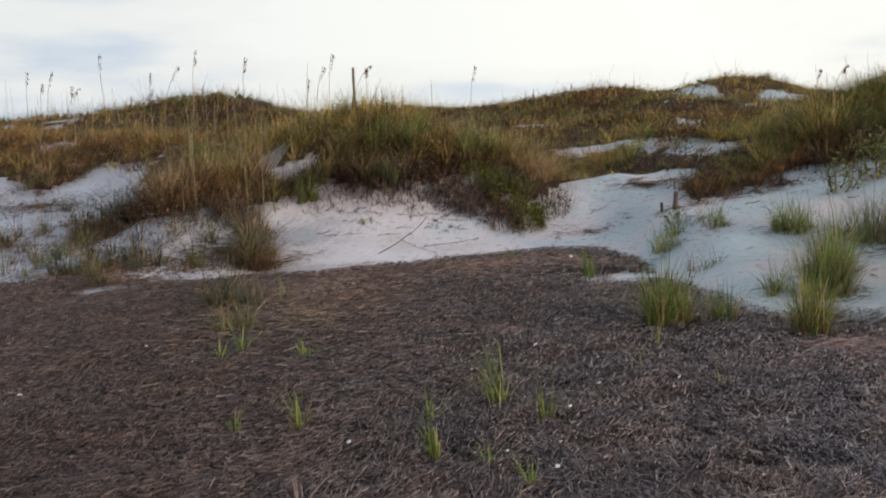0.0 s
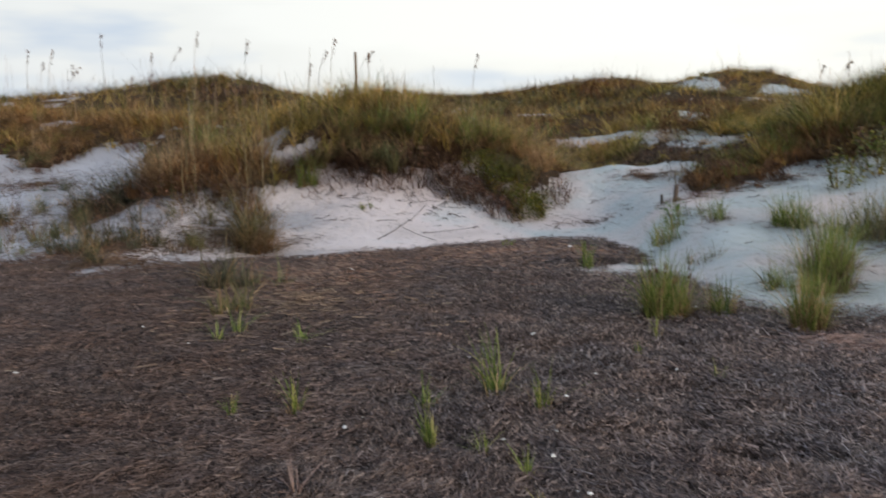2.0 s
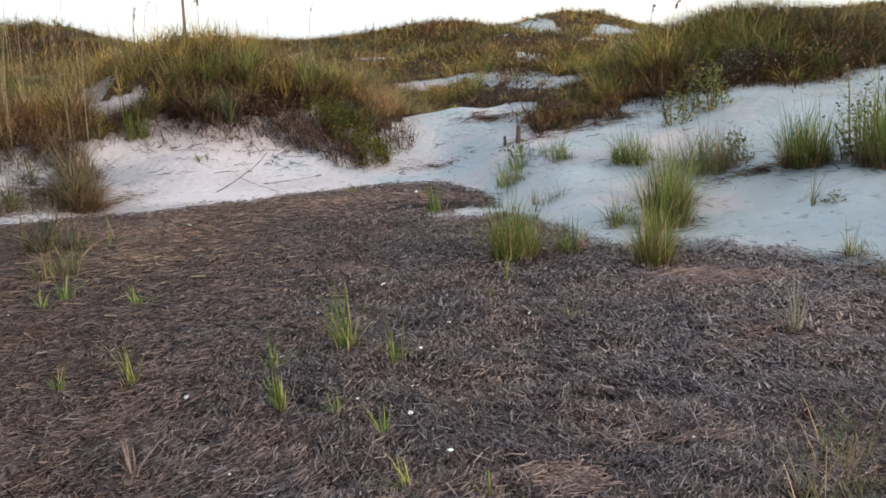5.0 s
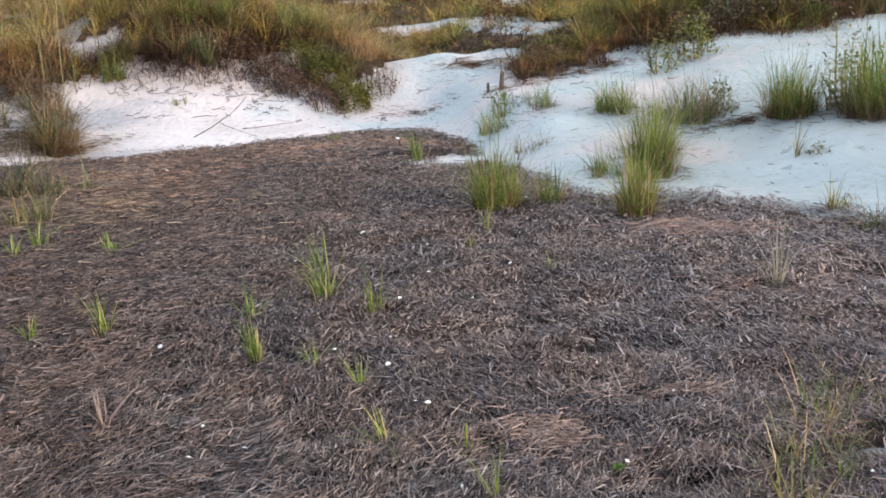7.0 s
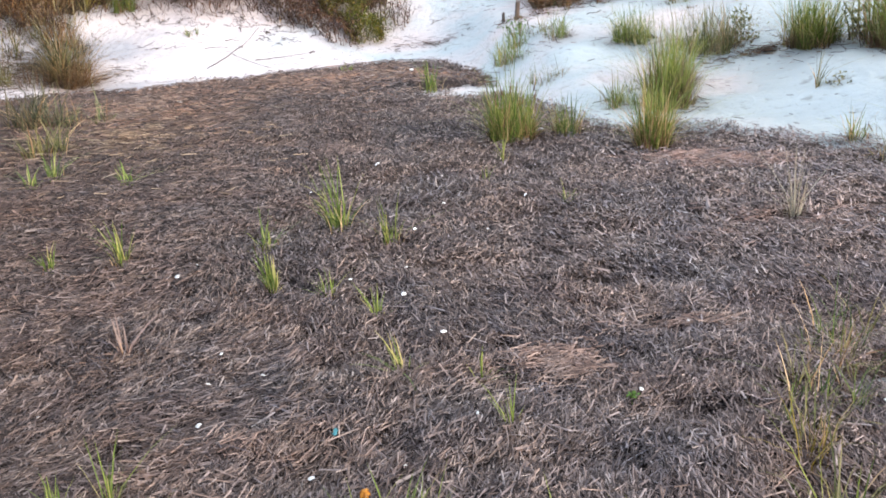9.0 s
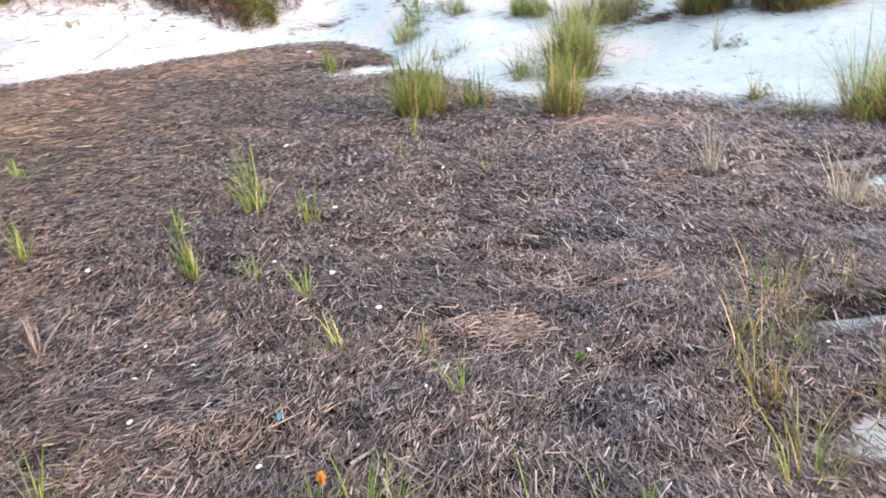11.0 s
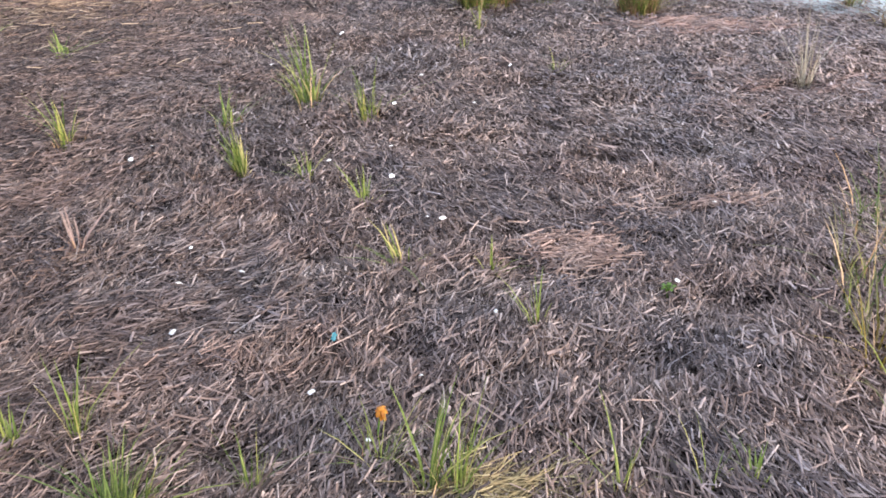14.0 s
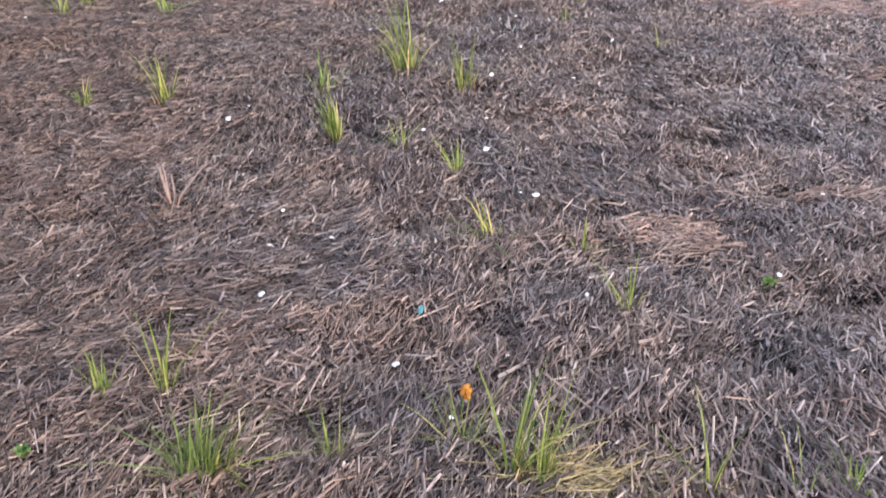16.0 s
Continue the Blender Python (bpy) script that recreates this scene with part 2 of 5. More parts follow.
def sand_material():
    m, n, l, b = shader("white_sand", 0.95)
    pos = n.new("ShaderNodeNewGeometry").outputs["Position"]
    fine, broad, grit = noise_node(n, l, 9, 6, pos), noise_node(n, l, 0.7, 4, pos), noise_node(n, l, 240, 2, pos)
    tone = ramp(n, [(0.35, (0.555, 0.52, 0.494)), (0.65, (0.685, 0.664, 0.648))])
    l.new(broad.outputs["Fac"], tone.inputs["Fac"])
    speck = ramp(n, [(0.28, (0.45, 0.40, 0.36)), (0.40, (1, 1, 1))])
    l.new(fine.outputs["Fac"], speck.inputs["Fac"])
    # Shade painted into the sand along X: dim bluish sides, warm lit middle.
    sand_shade = ramp(n, [(0.02, (0.72, 0.76, 0.85)), (0.24, (1.05, 0.98, 0.99)), (0.42, (1.06, 0.98, 0.99)), (0.62, (0.70, 0.79, 0.815))])
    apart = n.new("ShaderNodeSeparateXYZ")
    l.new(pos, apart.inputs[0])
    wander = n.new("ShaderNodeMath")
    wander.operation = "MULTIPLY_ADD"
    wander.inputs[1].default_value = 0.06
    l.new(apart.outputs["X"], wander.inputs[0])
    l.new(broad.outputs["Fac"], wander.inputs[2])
    l.new(wander.outputs[0], sand_shade.inputs["Fac"])
    tinted = mixed(n, l, 1.0, tone.outputs["Color"], sand_shade.outputs["Color"], "MULTIPLY")
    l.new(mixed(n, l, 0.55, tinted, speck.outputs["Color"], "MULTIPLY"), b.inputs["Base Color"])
    add = n.new("ShaderNodeMath")
    add.operation = "MULTIPLY_ADD"
    add.inputs[1].default_value = 0.08
    l.new(grit.outputs["Fac"], add.inputs[0])
    l.new(fine.outputs["Fac"], add.inputs[2])
    bumped(n, l, b, add.outputs[0], 0.7, 0.05)
    return m


def mat_material():
    m, n, l, b = shader("packed_wrack", 0.95)
    pos = n.new("ShaderNodeNewGeometry").outputs["Position"]
    warp = noise_node(n, l, 14, 3, pos)
    stretched = n.new("ShaderNodeMapping")
    stretched.inputs["Scale"].default_value = (60, 220, 60)
    l.new(mixed(n, l, 0.12, pos, warp.outputs["Color"]), stretched.inputs["Vector"])
    fibre, broad = noise_node(n, l, 1.0, 4, stretched.outputs["Vector"]), noise_node(n, l, 1.1, 4, pos)
    tone = ramp(n, [(0.32, (0.022, 0.017, 0.0155)), (0.55, (0.085, 0.068, 0.062)), (0.75, (0.20, 0.165, 0.15))])
    l.new(fibre.outputs["Fac"], tone.inputs["Fac"])
    hue = ramp(n, [(0.35, (0.85, 0.86, 0.92)), (0.65, (1.1, 0.9, 0.75))])
    l.new(broad.outputs["Fac"], hue.inputs["Fac"])
    l.new(mixed(n, l, 1.0, tone.outputs["Color"], hue.outputs["Color"], "MULTIPLY"), b.inputs["Base Color"])
    bumped(n, l, b, fibre.outputs["Fac"], 1.0, 0.02)
    return m


def thatch_material():
    m, n, l, b = shader("matted_thatch", 0.95)
    pos = n.new("ShaderNodeNewGeometry").outputs["Position"]
    fibre, broad = noise_node(n, l, 45, 5, pos), noise_node(n, l, 1.3, 4, pos)
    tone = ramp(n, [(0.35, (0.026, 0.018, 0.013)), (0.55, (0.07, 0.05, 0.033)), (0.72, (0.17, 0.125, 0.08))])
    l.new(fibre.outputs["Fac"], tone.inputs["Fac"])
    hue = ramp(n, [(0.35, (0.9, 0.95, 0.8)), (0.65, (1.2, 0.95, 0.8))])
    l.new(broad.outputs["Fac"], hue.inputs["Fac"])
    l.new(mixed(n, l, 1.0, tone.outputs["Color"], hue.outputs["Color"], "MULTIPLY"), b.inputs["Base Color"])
    bumped(n, l, b, fibre.outputs["Fac"], 1.0, 0.04)
    return m


def stem_material(name, stops, patch, rough=0.75, wash=0.8, thin=0.0, sidelight_tint=False, spots=None):
    """Stems, blades and leaves: a colour for each piece, shifted over the ground in broad patches."""
    m, n, l, b = shader(name, rough)
    geo = n.new("ShaderNodeNewGeometry")
    tone = ramp(n, stops)
    own, both_kinds, wrap = n.new("ShaderNodeObjectInfo"), n.new("ShaderNodeMath"), n.new("ShaderNodeMath")
    wrap.operation = "FRACT"
    l.new(geo.outputs["Random Per Island"], both_kinds.inputs[0])
    l.new(own.outputs["Random"], both_kinds.inputs[1])
    l.new(both_kinds.outputs[0], wrap.inputs[0])
    l.new(wrap.outputs[0], tone.inputs["Fac"])
    broad = noise_node(n, l, patch[0], 3, geo.outputs["Position"])
    hue = ramp(n, [(0.36, patch[1]), (0.64, patch[2])])
    l.new(broad.outputs["Fac"], hue.inputs["Fac"])
    streak = noise_node(n, l, 60, 3, geo.outputs["Position"])
    dull = ramp(n, [(0.3, (0.72, 0.72, 0.72)), (0.7, (1.1, 1.1, 1.1))])
    l.new(streak.outputs["Fac"], dull.inputs["Fac"])
    both = mixed(n, l, wash, tone.outputs["Color"], hue.outputs["Color"], "MULTIPLY")
    colour = mixed(n, l, 1.0, both, dull.outputs["Color"], "MULTIPLY")
    if spots:  # darker patches and paler ones, by noise
        patchy = noise_node(n, l, spots[0], 4, geo.outputs["Position"])
        tint = ramp(n, [(0.38, spots[1]), (0.6, spots[2])])
        l.new(patchy.outputs["Fac"], tint.inputs["Fac"])
        colour = mixed(n, l, 1.0, colour, tint.outputs["Color"], "MULTIPLY")
    if sidelight_tint:  # each stem leans to brown or to grey; light from one side painted in
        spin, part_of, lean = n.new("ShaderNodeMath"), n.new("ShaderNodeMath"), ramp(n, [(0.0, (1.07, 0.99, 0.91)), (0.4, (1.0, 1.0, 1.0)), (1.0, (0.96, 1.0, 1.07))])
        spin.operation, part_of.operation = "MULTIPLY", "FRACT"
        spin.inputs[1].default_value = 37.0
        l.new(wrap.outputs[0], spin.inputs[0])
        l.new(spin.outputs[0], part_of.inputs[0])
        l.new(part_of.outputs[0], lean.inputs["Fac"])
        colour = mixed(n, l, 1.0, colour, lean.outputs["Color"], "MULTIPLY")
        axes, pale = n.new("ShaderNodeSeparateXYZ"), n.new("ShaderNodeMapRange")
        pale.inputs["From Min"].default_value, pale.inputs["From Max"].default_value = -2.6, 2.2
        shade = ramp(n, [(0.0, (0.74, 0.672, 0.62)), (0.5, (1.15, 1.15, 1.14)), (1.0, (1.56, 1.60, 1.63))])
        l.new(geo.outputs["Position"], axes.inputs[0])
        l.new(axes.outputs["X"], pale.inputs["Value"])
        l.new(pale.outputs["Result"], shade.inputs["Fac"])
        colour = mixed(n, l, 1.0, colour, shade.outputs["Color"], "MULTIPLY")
    l.new(colour, b.inputs["Base Color"])
    if thin:
        glow, join, end = n.new("ShaderNodeBsdfTranslucent"), n.new("ShaderNodeMixShader"), n["Material Output"]
        join.inputs[0].default_value = thin
        l.new(colour, glow.inputs["Color"])
        l.new(b.outputs[0], join.inputs[1])
        l.new(glow.outputs[0], join.inputs[2])
        l.new(join.outputs[0], end.inputs["Surface"])
    return m


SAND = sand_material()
MAT = mat_material()
THATCH_MAT = thatch_material()
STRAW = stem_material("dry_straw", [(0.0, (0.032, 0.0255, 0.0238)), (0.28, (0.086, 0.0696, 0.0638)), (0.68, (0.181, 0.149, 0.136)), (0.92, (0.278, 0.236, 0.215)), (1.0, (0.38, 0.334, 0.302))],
                      (1.5, (0.96, 0.95, 1.0), (1.18, 1.0, 0.92)), sidelight_tint=True, spots=(3.2, (0.84, 0.83, 0.86), (1.12, 1.08, 1.04)))
DUNE_GREEN = stem_material("dune_grass", [(0.0, (0.10, 0.095, 0.028)), (0.4, (0.37, 0.295, 0.085)), (0.75, (0.66, 0.52, 0.19)), (1.0, (0.78, 0.62, 0.35))],
                           (0.9, (0.62, 0.74, 0.68), (1.4, 1.15, 1.0)), 0.6, thin=0.45, spots=(1.9, (0.56, 0.60, 0.58), (1.5, 1.38, 1.15)))
DUNE_TAN = stem_material("dead_dune_grass", [(0.0, (0.17, 0.12, 0.075)), (0.5, (0.44, 0.33, 0.20)), (1.0, (0.68, 0.56, 0.38))],
                         (0.8, (0.66, 0.66, 0.7), (1.25, 1.02, 0.85)), thin=0.35, spots=(2.0, (0.62, 0.59, 0.56), (1.38, 1.28, 1.15)))
# Dead brown stems, darkened to carry the shade beneath the grass as well.
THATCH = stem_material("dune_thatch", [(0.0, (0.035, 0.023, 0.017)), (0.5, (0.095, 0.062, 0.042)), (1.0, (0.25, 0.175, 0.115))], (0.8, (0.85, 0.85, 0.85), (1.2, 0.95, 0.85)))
# Golden grass, which also carries the low sun's warm light in its colour.
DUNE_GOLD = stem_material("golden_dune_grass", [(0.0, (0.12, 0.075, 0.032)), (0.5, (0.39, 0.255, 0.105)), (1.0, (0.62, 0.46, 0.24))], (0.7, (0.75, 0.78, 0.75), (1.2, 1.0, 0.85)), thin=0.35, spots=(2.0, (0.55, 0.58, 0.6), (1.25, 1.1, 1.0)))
DUNE_RUST = stem_material("rusty_brush", [(0.0, (0.06, 0.038, 0.02)), (0.6, (0.17, 0.105, 0.05)), (1.0, (0.34, 0.225, 0.11))], (0.6, (0.7, 0.75, 0.75), (1.25, 1.0, 0.85)), thin=0.2, spots=(1.7, (0.62, 0.6, 0.6), (1.45, 1.32, 1.2)))
DUNE_DARK = stem_material("woody_brush", [(0.0, (0.042, 0.027, 0.02)), (0.6, (0.13, 0.077, 0.053)), (1.0, (0.28, 0.18, 0.12))], (0.8, (0.9, 0.9, 0.9), (1.2, 0.9, 0.8)))
FRESH = stem_material("fresh_grass", [(0.0, (0.08, 0.125, 0.03)), (0.5, (0.185, 0.25, 0.06)), (0.8, (0.32, 0.35, 0.10)), (1.0, (0.54, 0.45, 0.21))],
                      (1.5, (0.9, 1.0, 0.9), (1.1, 1.0, 0.8)), 0.5, thin=0.4)
GREY_GREEN = stem_material("grey_green_grass", [(0.0, (0.075, 0.085, 0.035)), (0.6, (0.20, 0.205, 0.085)), (1.0, (0.38, 0.33, 0.17))], (1.0, (0.9, 1.0, 1.0), (1.1, 0.95, 0.8)), 0.6, thin=0.3)
OCHRE_GRASS = stem_material("ochre_grass", [(0.0, (0.13, 0.105, 0.02)), (0.6, (0.30, 0.235, 0.04)), (1.0, (0.46, 0.36, 0.10))], (3.0, (0.85, 0.95, 0.9), (1.1, 1.0, 0.9)), 0.6, thin=0.35)
OCHRE_BROWN = stem_material("brown_green_grass", [(0.0, (0.07, 0.055, 0.025)), (0.6, (0.19, 0.145, 0.06)), (1.0, (0.38, 0.29, 0.14))], (3.0, (0.8, 0.95, 0.9), (1.15, 1.0, 0.9)), 0.6, thin=0.3)
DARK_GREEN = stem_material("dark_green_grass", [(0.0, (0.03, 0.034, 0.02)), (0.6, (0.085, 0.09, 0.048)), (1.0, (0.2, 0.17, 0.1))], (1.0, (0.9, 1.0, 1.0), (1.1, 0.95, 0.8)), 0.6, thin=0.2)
LEAF = stem_material("shrub_leaf", [(0.0, (0.045, 0.06, 0.012)), (0.5, (0.135, 0.15, 0.03)), (0.85, (0.28, 0.265, 0.055)), (1.0, (0.34, 0.20, 0.07))],
                     (2.5, (0.8, 1.0, 0.8), (1.15, 1.0, 0.8)), 0.45, thin=0.3)
HERB = stem_material("herb_leaf", [(0.0, (0.06, 0.13, 0.03)), (1.0, (0.16, 0.27, 0.06))], (4.0, (0.9, 1, 0.9), (1.1, 1, 0.8)), 0.45, thin=0.35)
MEADOW = stem_material("meadow_grass", [(0.0, (0.05, 0.085, 0.028)), (0.5, (0.125, 0.18, 0.05)), (1.0, (0.27, 0.3, 0.1))], (4.0, (0.9, 1, 0.9), (1.1, 1, 0.85)), 0.5, thin=0.35)
WOOD = stem_material("weathered_wood", [(0.0, (0.20, 0.15, 0.11)), (1.0, (0.32, 0.25, 0.19))], (9.0, (0.7, 0.7, 0.7), (1.1, 1.05, 1.0)))
DARK_WOOD = stem_material("dark_twig", [(0.0, (0.05, 0.038, 0.03)), (1.0, (0.13, 0.10, 0.08))], (9.0, (0.8, 0.8, 0.8), (1.1, 1.0, 0.95)))
SHELL = stem_material("bleached_shell", [(0.0, (0.72, 0.70, 0.66)), (1.0, (0.85, 0.84, 0.81))], (30.0, (0.85, 0.83, 0.8), (1, 1, 1)), 0.5)
PETAL = stem_material("orange_petal", [(0.0, (0.40, 0.15, 0.02)), (1.0, (0.58, 0.26, 0.03))], (60.0, (0.9, 0.7, 0.6), (1, 1, 1)), 0.5, thin=0.25)
DISC = stem_material("flower_disc", [(0.0, (0.40, 0.13, 0.02)), (1.0, (0.55, 0.22, 0.03))], (80.0, (0.7, 0.7, 0.7), (1, 1, 1)))
PLASTIC = stem_material("turquoise_plastic", [(0.0, (0.05, 0.20, 0.23)), (1.0, (0.09, 0.28, 0.30))], (40.0, (0.8, 0.85, 0.9), (1, 1, 1)), 0.4)
SEED = stem_material("sea_oat_seed", [(0.0, (0.12, 0.075, 0.055)), (1.0, (0.28, 0.17, 0.11))], (5.0, (0.9, 0.9, 0.9), (1.1, 0.9, 0.8)), thin=0.2)
RED_STRAW = stem_material("reddish_straw", [(0.0, (0.12, 0.082, 0.073)), (0.6, (0.25, 0.18, 0.155)), (1.0, (0.42, 0.32, 0.28))], (6.0, (0.9, 0.9, 0.9), (1.1, 0.95, 0.9)))
PINK_STRAW = stem_material("pinkish_straw", [(0.0, (0.12, 0.083, 0.070)), (0.6, (0.27, 0.195, 0.163)), (1.0, (0.45, 0.35, 0.30))], (6.0, (0.9, 0.9, 0.9), (1.1, 0.97, 0.92)))
PALE_STRAW = stem_material("pale_straw", [(0.0, (0.25, 0.21, 0.16)), (0.6, (0.42, 0.37, 0.28)), (1.0, (0.6, 0.55, 0.44))], (6.0, (0.9, 0.92, 0.9), (1.05, 1.0, 0.95)), thin=0.2)
RUST_STRAW = stem_material("rusty_straw", [(0.0, (0.11, 0.075, 0.056)), (0.6, (0.25, 0.17, 0.125)), (1.0, (0.44, 0.33, 0.25))], (1.4, (0.7, 0.72, 0.78), (1.2, 0.95, 0.85)))
GOLD_STRAW = stem_material("golden_straw", [(0.0, (0.07, 0.05, 0.038)), (0.5, (0.19, 0.14, 0.10)), (0.85, (0.34, 0.26, 0.18)), (1.0, (0.5, 0.41, 0.3))], (1.4, (0.85, 0.85, 0.85), (1.15, 0.98, 0.88)))
YELLOW_STRAW = stem_material("yellowish_straw", [(0.0, (0.12, 0.10, 0.06)), (0.6, (0.27, 0.22, 0.12)), (1.0, (0.44, 0.38, 0.24))], (6.0, (0.9, 0.95, 0.8), (1.1, 1, 0.9)))

# ---- ground ----
def axis(*runs):
    """Grid lines from runs of (start, end, step)."""
    return np.unique(np.concatenate([np.arange(a, b + step * 0.01, step) for a, b, step in runs]).round(4))


def sheet(xs, ys, z):
    gx, gy = np.meshgrid(xs, ys)
    verts = np.stack([gx, gy, z(gx, gy)], -1).reshape(-1, 3)
    nx, ny = len(xs), len(ys)
    i = (np.arange(ny - 1)[:, None] * nx + np.arange(nx - 1)).ravel()
    return verts, np.stack([i, i + 1, i + nx + 1, i + nx], -1)


far_runs = np.array([60, 75, 95, 125, 170, 240, 350, 520, 800, 1300, 2000.0])
xs = np.unique(np.r_[-far_runs, axis((-60, -16, 0.9), (-16, 8, 0.16), (8, 60, 0.9)), far_runs])
ys = np.unique(np.r_[-far_runs, axis((-60, 0, 1.5), (0, 6, 0.3), (6, 20, 0.12), (20, 48, 0.34), (48, 60, 1.0)), far_runs])
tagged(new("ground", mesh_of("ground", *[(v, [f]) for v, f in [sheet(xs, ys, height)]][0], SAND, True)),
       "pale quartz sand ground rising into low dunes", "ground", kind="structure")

# The wrack mat, cut off along its border.
xs, ys = axis((-22, -9, 0.25), (-9, 4.4, 0.067), (4.4, 9, 0.25)), axis((-14, 0, 0.3), (0, 14, 0.07))


def mat_border(x, y):
    border = past_edge(x, y) + 0.3 * smooth(8.5, 10.5, y) * smooth(-5.4, -4.6, x) + 0.28 * fractal(x, y, 0.8, 71) + 0.1 * fractal(x, y, 0.16, 75, 2)
    for hole in HOLES:
        border = np.maximum(border, 0.5 * (blot(x, y, *hole) - 0.36) + 0.22 * fractal(x, y, 0.16, 77, 3))
    return border


def mat_top(x, y):
    return mat_height(x, y) - 0.09 * smooth(-0.12, 0.06, mat_border(x, y))


def bed(x, y):
    """What loose straw lies on."""
    return np.maximum(mat_top(x, y), height(x, y))


verts, quads = sheet(xs, ys, mat_top)
mid = verts[quads].mean(1)
quads = quads[mat_border(mid[:, 0], mid[:, 1]) < 0.05]
wrack = tagged(new("wrack_mat", mesh_of("wrack_mat", verts, [quads], MAT, True)), "packed grey-brown mat of dry reed wrack on the sand", "wrack", kind="structure")


# ---- stems and blades ----
def stems(x, y, z, length, width, yaw, pitch, tapered=False):
    """Loose three-sided stems, one island each; far ones run to a point."""
    n = len(x)
    d = np.stack([np.cos(yaw) * np.cos(pitch), np.sin(yaw) * np.cos(pitch), np.sin(pitch)], -1)
    side = np.stack([-np.sin(yaw), np.cos(yaw), 0 * yaw], -1)
    up = np.cross(d, side)
    c = np.stack([x, y, z], -1)
    v = np.empty((n, 6, 3))
    for e, sign in ((0, -1), (3, 1)):
        tip = c + d * (sign * length / 2)[:, None]
        v[:, e] = tip - side * (width / 2)[:, None]
        v[:, e + 1] = tip + side * (width / 2)[:, None]
        v[:, e + 2] = tip + up * (width * 0.55)[:, None]
    if tapered:
        v[:, :2] += side[:, None, :] * ([-0.3, 0.3] * width[:, None])[:, :, None]
        base = (np.arange(n) * 4)[:, None]
        return v[:, [0, 1, 2, 5]].reshape(-1, 3), [np.concatenate([base + [0, 3, 2], base + [1, 2, 3]])]
    base = (np.arange(n) * 6)[:, None]
    q = np.concatenate([base + np.array(k) for k in ([0, 3, 5, 2], [1, 2, 5, 4])])
    return v.reshape(-1, 3), [q]


def blades(x, y, z, tall, width, yaw, bend, lean=0.15, coarse=False):
    """Curved tapering blades, one island each."""
    n = len(x)
    out = np.stack([np.cos(yaw), np.sin(yaw), 0 * yaw], -1)
    side = np.stack([-np.sin(yaw), np.cos(yaw), 0 * yaw], -1)
    base = np.stack([x, y, z], -1)
    v = np.empty((n, 7, 3))
    for k, (t, w) in enumerate(((0.0, 0.8), (0.4, 1.0), (0.75, 0.65), (1.0, 0.0))):
        p = base + out * (tall * (lean * t + bend * t * t))[:, None]
        p[:, 2] += tall * t * (1 - 0.35 * np.clip(bend, 0, 1.5) * t)
        if w:
            v[:, 2 * k], v[:, 2 * k + 1] = p - side * (width * w / 2)[:, None], p + side * (width * w / 2)[:, None]
        else:
            v[:, 6] = p
    if coarse:
        v = v[:, [0, 1, 2, 3, 6]]
        i = (np.arange(n) * 5)[:, None]
        return v.reshape(-1, 3), [i + [0, 1, 3, 2], i + [2, 3, 4]]
    i = (np.arange(n) * 7)[:, None]
    return v.reshape(-1, 3), [np.concatenate([i + [0, 1, 3, 2], i + [2, 3, 5, 4]]), i + [4, 5, 6]]


def strewn(count, x0, x1, y0, y1, wide=False):
    x, y = rng.uniform(x0, x1, count), rng.uniform(y0, y1, count)
    x, y = x + rng.normal(0, 0.22, count), y + rng.normal(0, 0.16, count)
    if wide:
        inner = np.minimum(1.2 + 0.62 * y - np.abs(x + 0.9), y - 1.2)
        keep = (mat_border(x, y) < 0.1) & (rng.uniform(0, 1, count) > smooth(-0.5, 0.5, inner))
        return x[keep], y[keep]
    keep = ((mat_border(x, y) < 0.05 + 0.07 * smooth(5.0, 6.5, y)) | ((past_edge(x, y) < -0.6) & (rng.uniform(0, 1, count) < 0.11 * smooth(7.0, 5.0, y)))) & (rng.uniform(-0.5, 0.5, count) < np.minimum(1.2 + 0.62 * y - np.abs(x + 0.9), y - 1.0))
    return x[keep], y[keep]


def lie(x, y):
    """Which way the stems lie: combed seaward over much of the mat, swirled elsewhere."""
    combed = smooth(-0.5, 0.15, fractal(x, y, 0.8, 81, 2) + 0.55 * smooth(-1.6, 0.4, x) - 0.3 * smooth(-1.4, -2.6, x))
    return 1.57 + 0.5 * fractal(x, y, 0.5, 85, 2) * combed + (1 - combed) * (1.9 * fractal(x, y, 0.35, 83, 2) - 0.9), combed


def litter(name, label, count, box, width, length, wide=False, spread=0.36, stack=0.04, tilt=0.26):
    x, y = strewn(count, *box, wide)
    n = len(x)
    way, combed = lie(x, y)
    yaw = way + rng.normal(0, 1, n) * (0.9 - 0.46 * combed)
    size = length * rng.lognormal(0, spread, n)
    v, f = stems(x, y, bed(x, y) + stack * rng.uniform(-0.1, 1.0, n), size, width * rng.lognormal(-0.08, 0.38, n), yaw, rng.normal(0, tilt, n), box[3] > 5.0)
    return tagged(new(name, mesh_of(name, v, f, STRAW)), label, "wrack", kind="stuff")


litter("straw_litter", "loose dry grey-brown reed stems strewn over the wrack", 205000, (-2.9, 2.4, 1.3, 4.0), 0.0036, 0.050, spread=0.45, stack=0.034, tilt=0.2)
litter("straw_litter", "loose dry grey-brown reed stems farther over the wrack", 84000, (-5.0, 3.4, 4.0, 6.0), 0.0056, 0.052, spread=0.42, tilt=0.2)


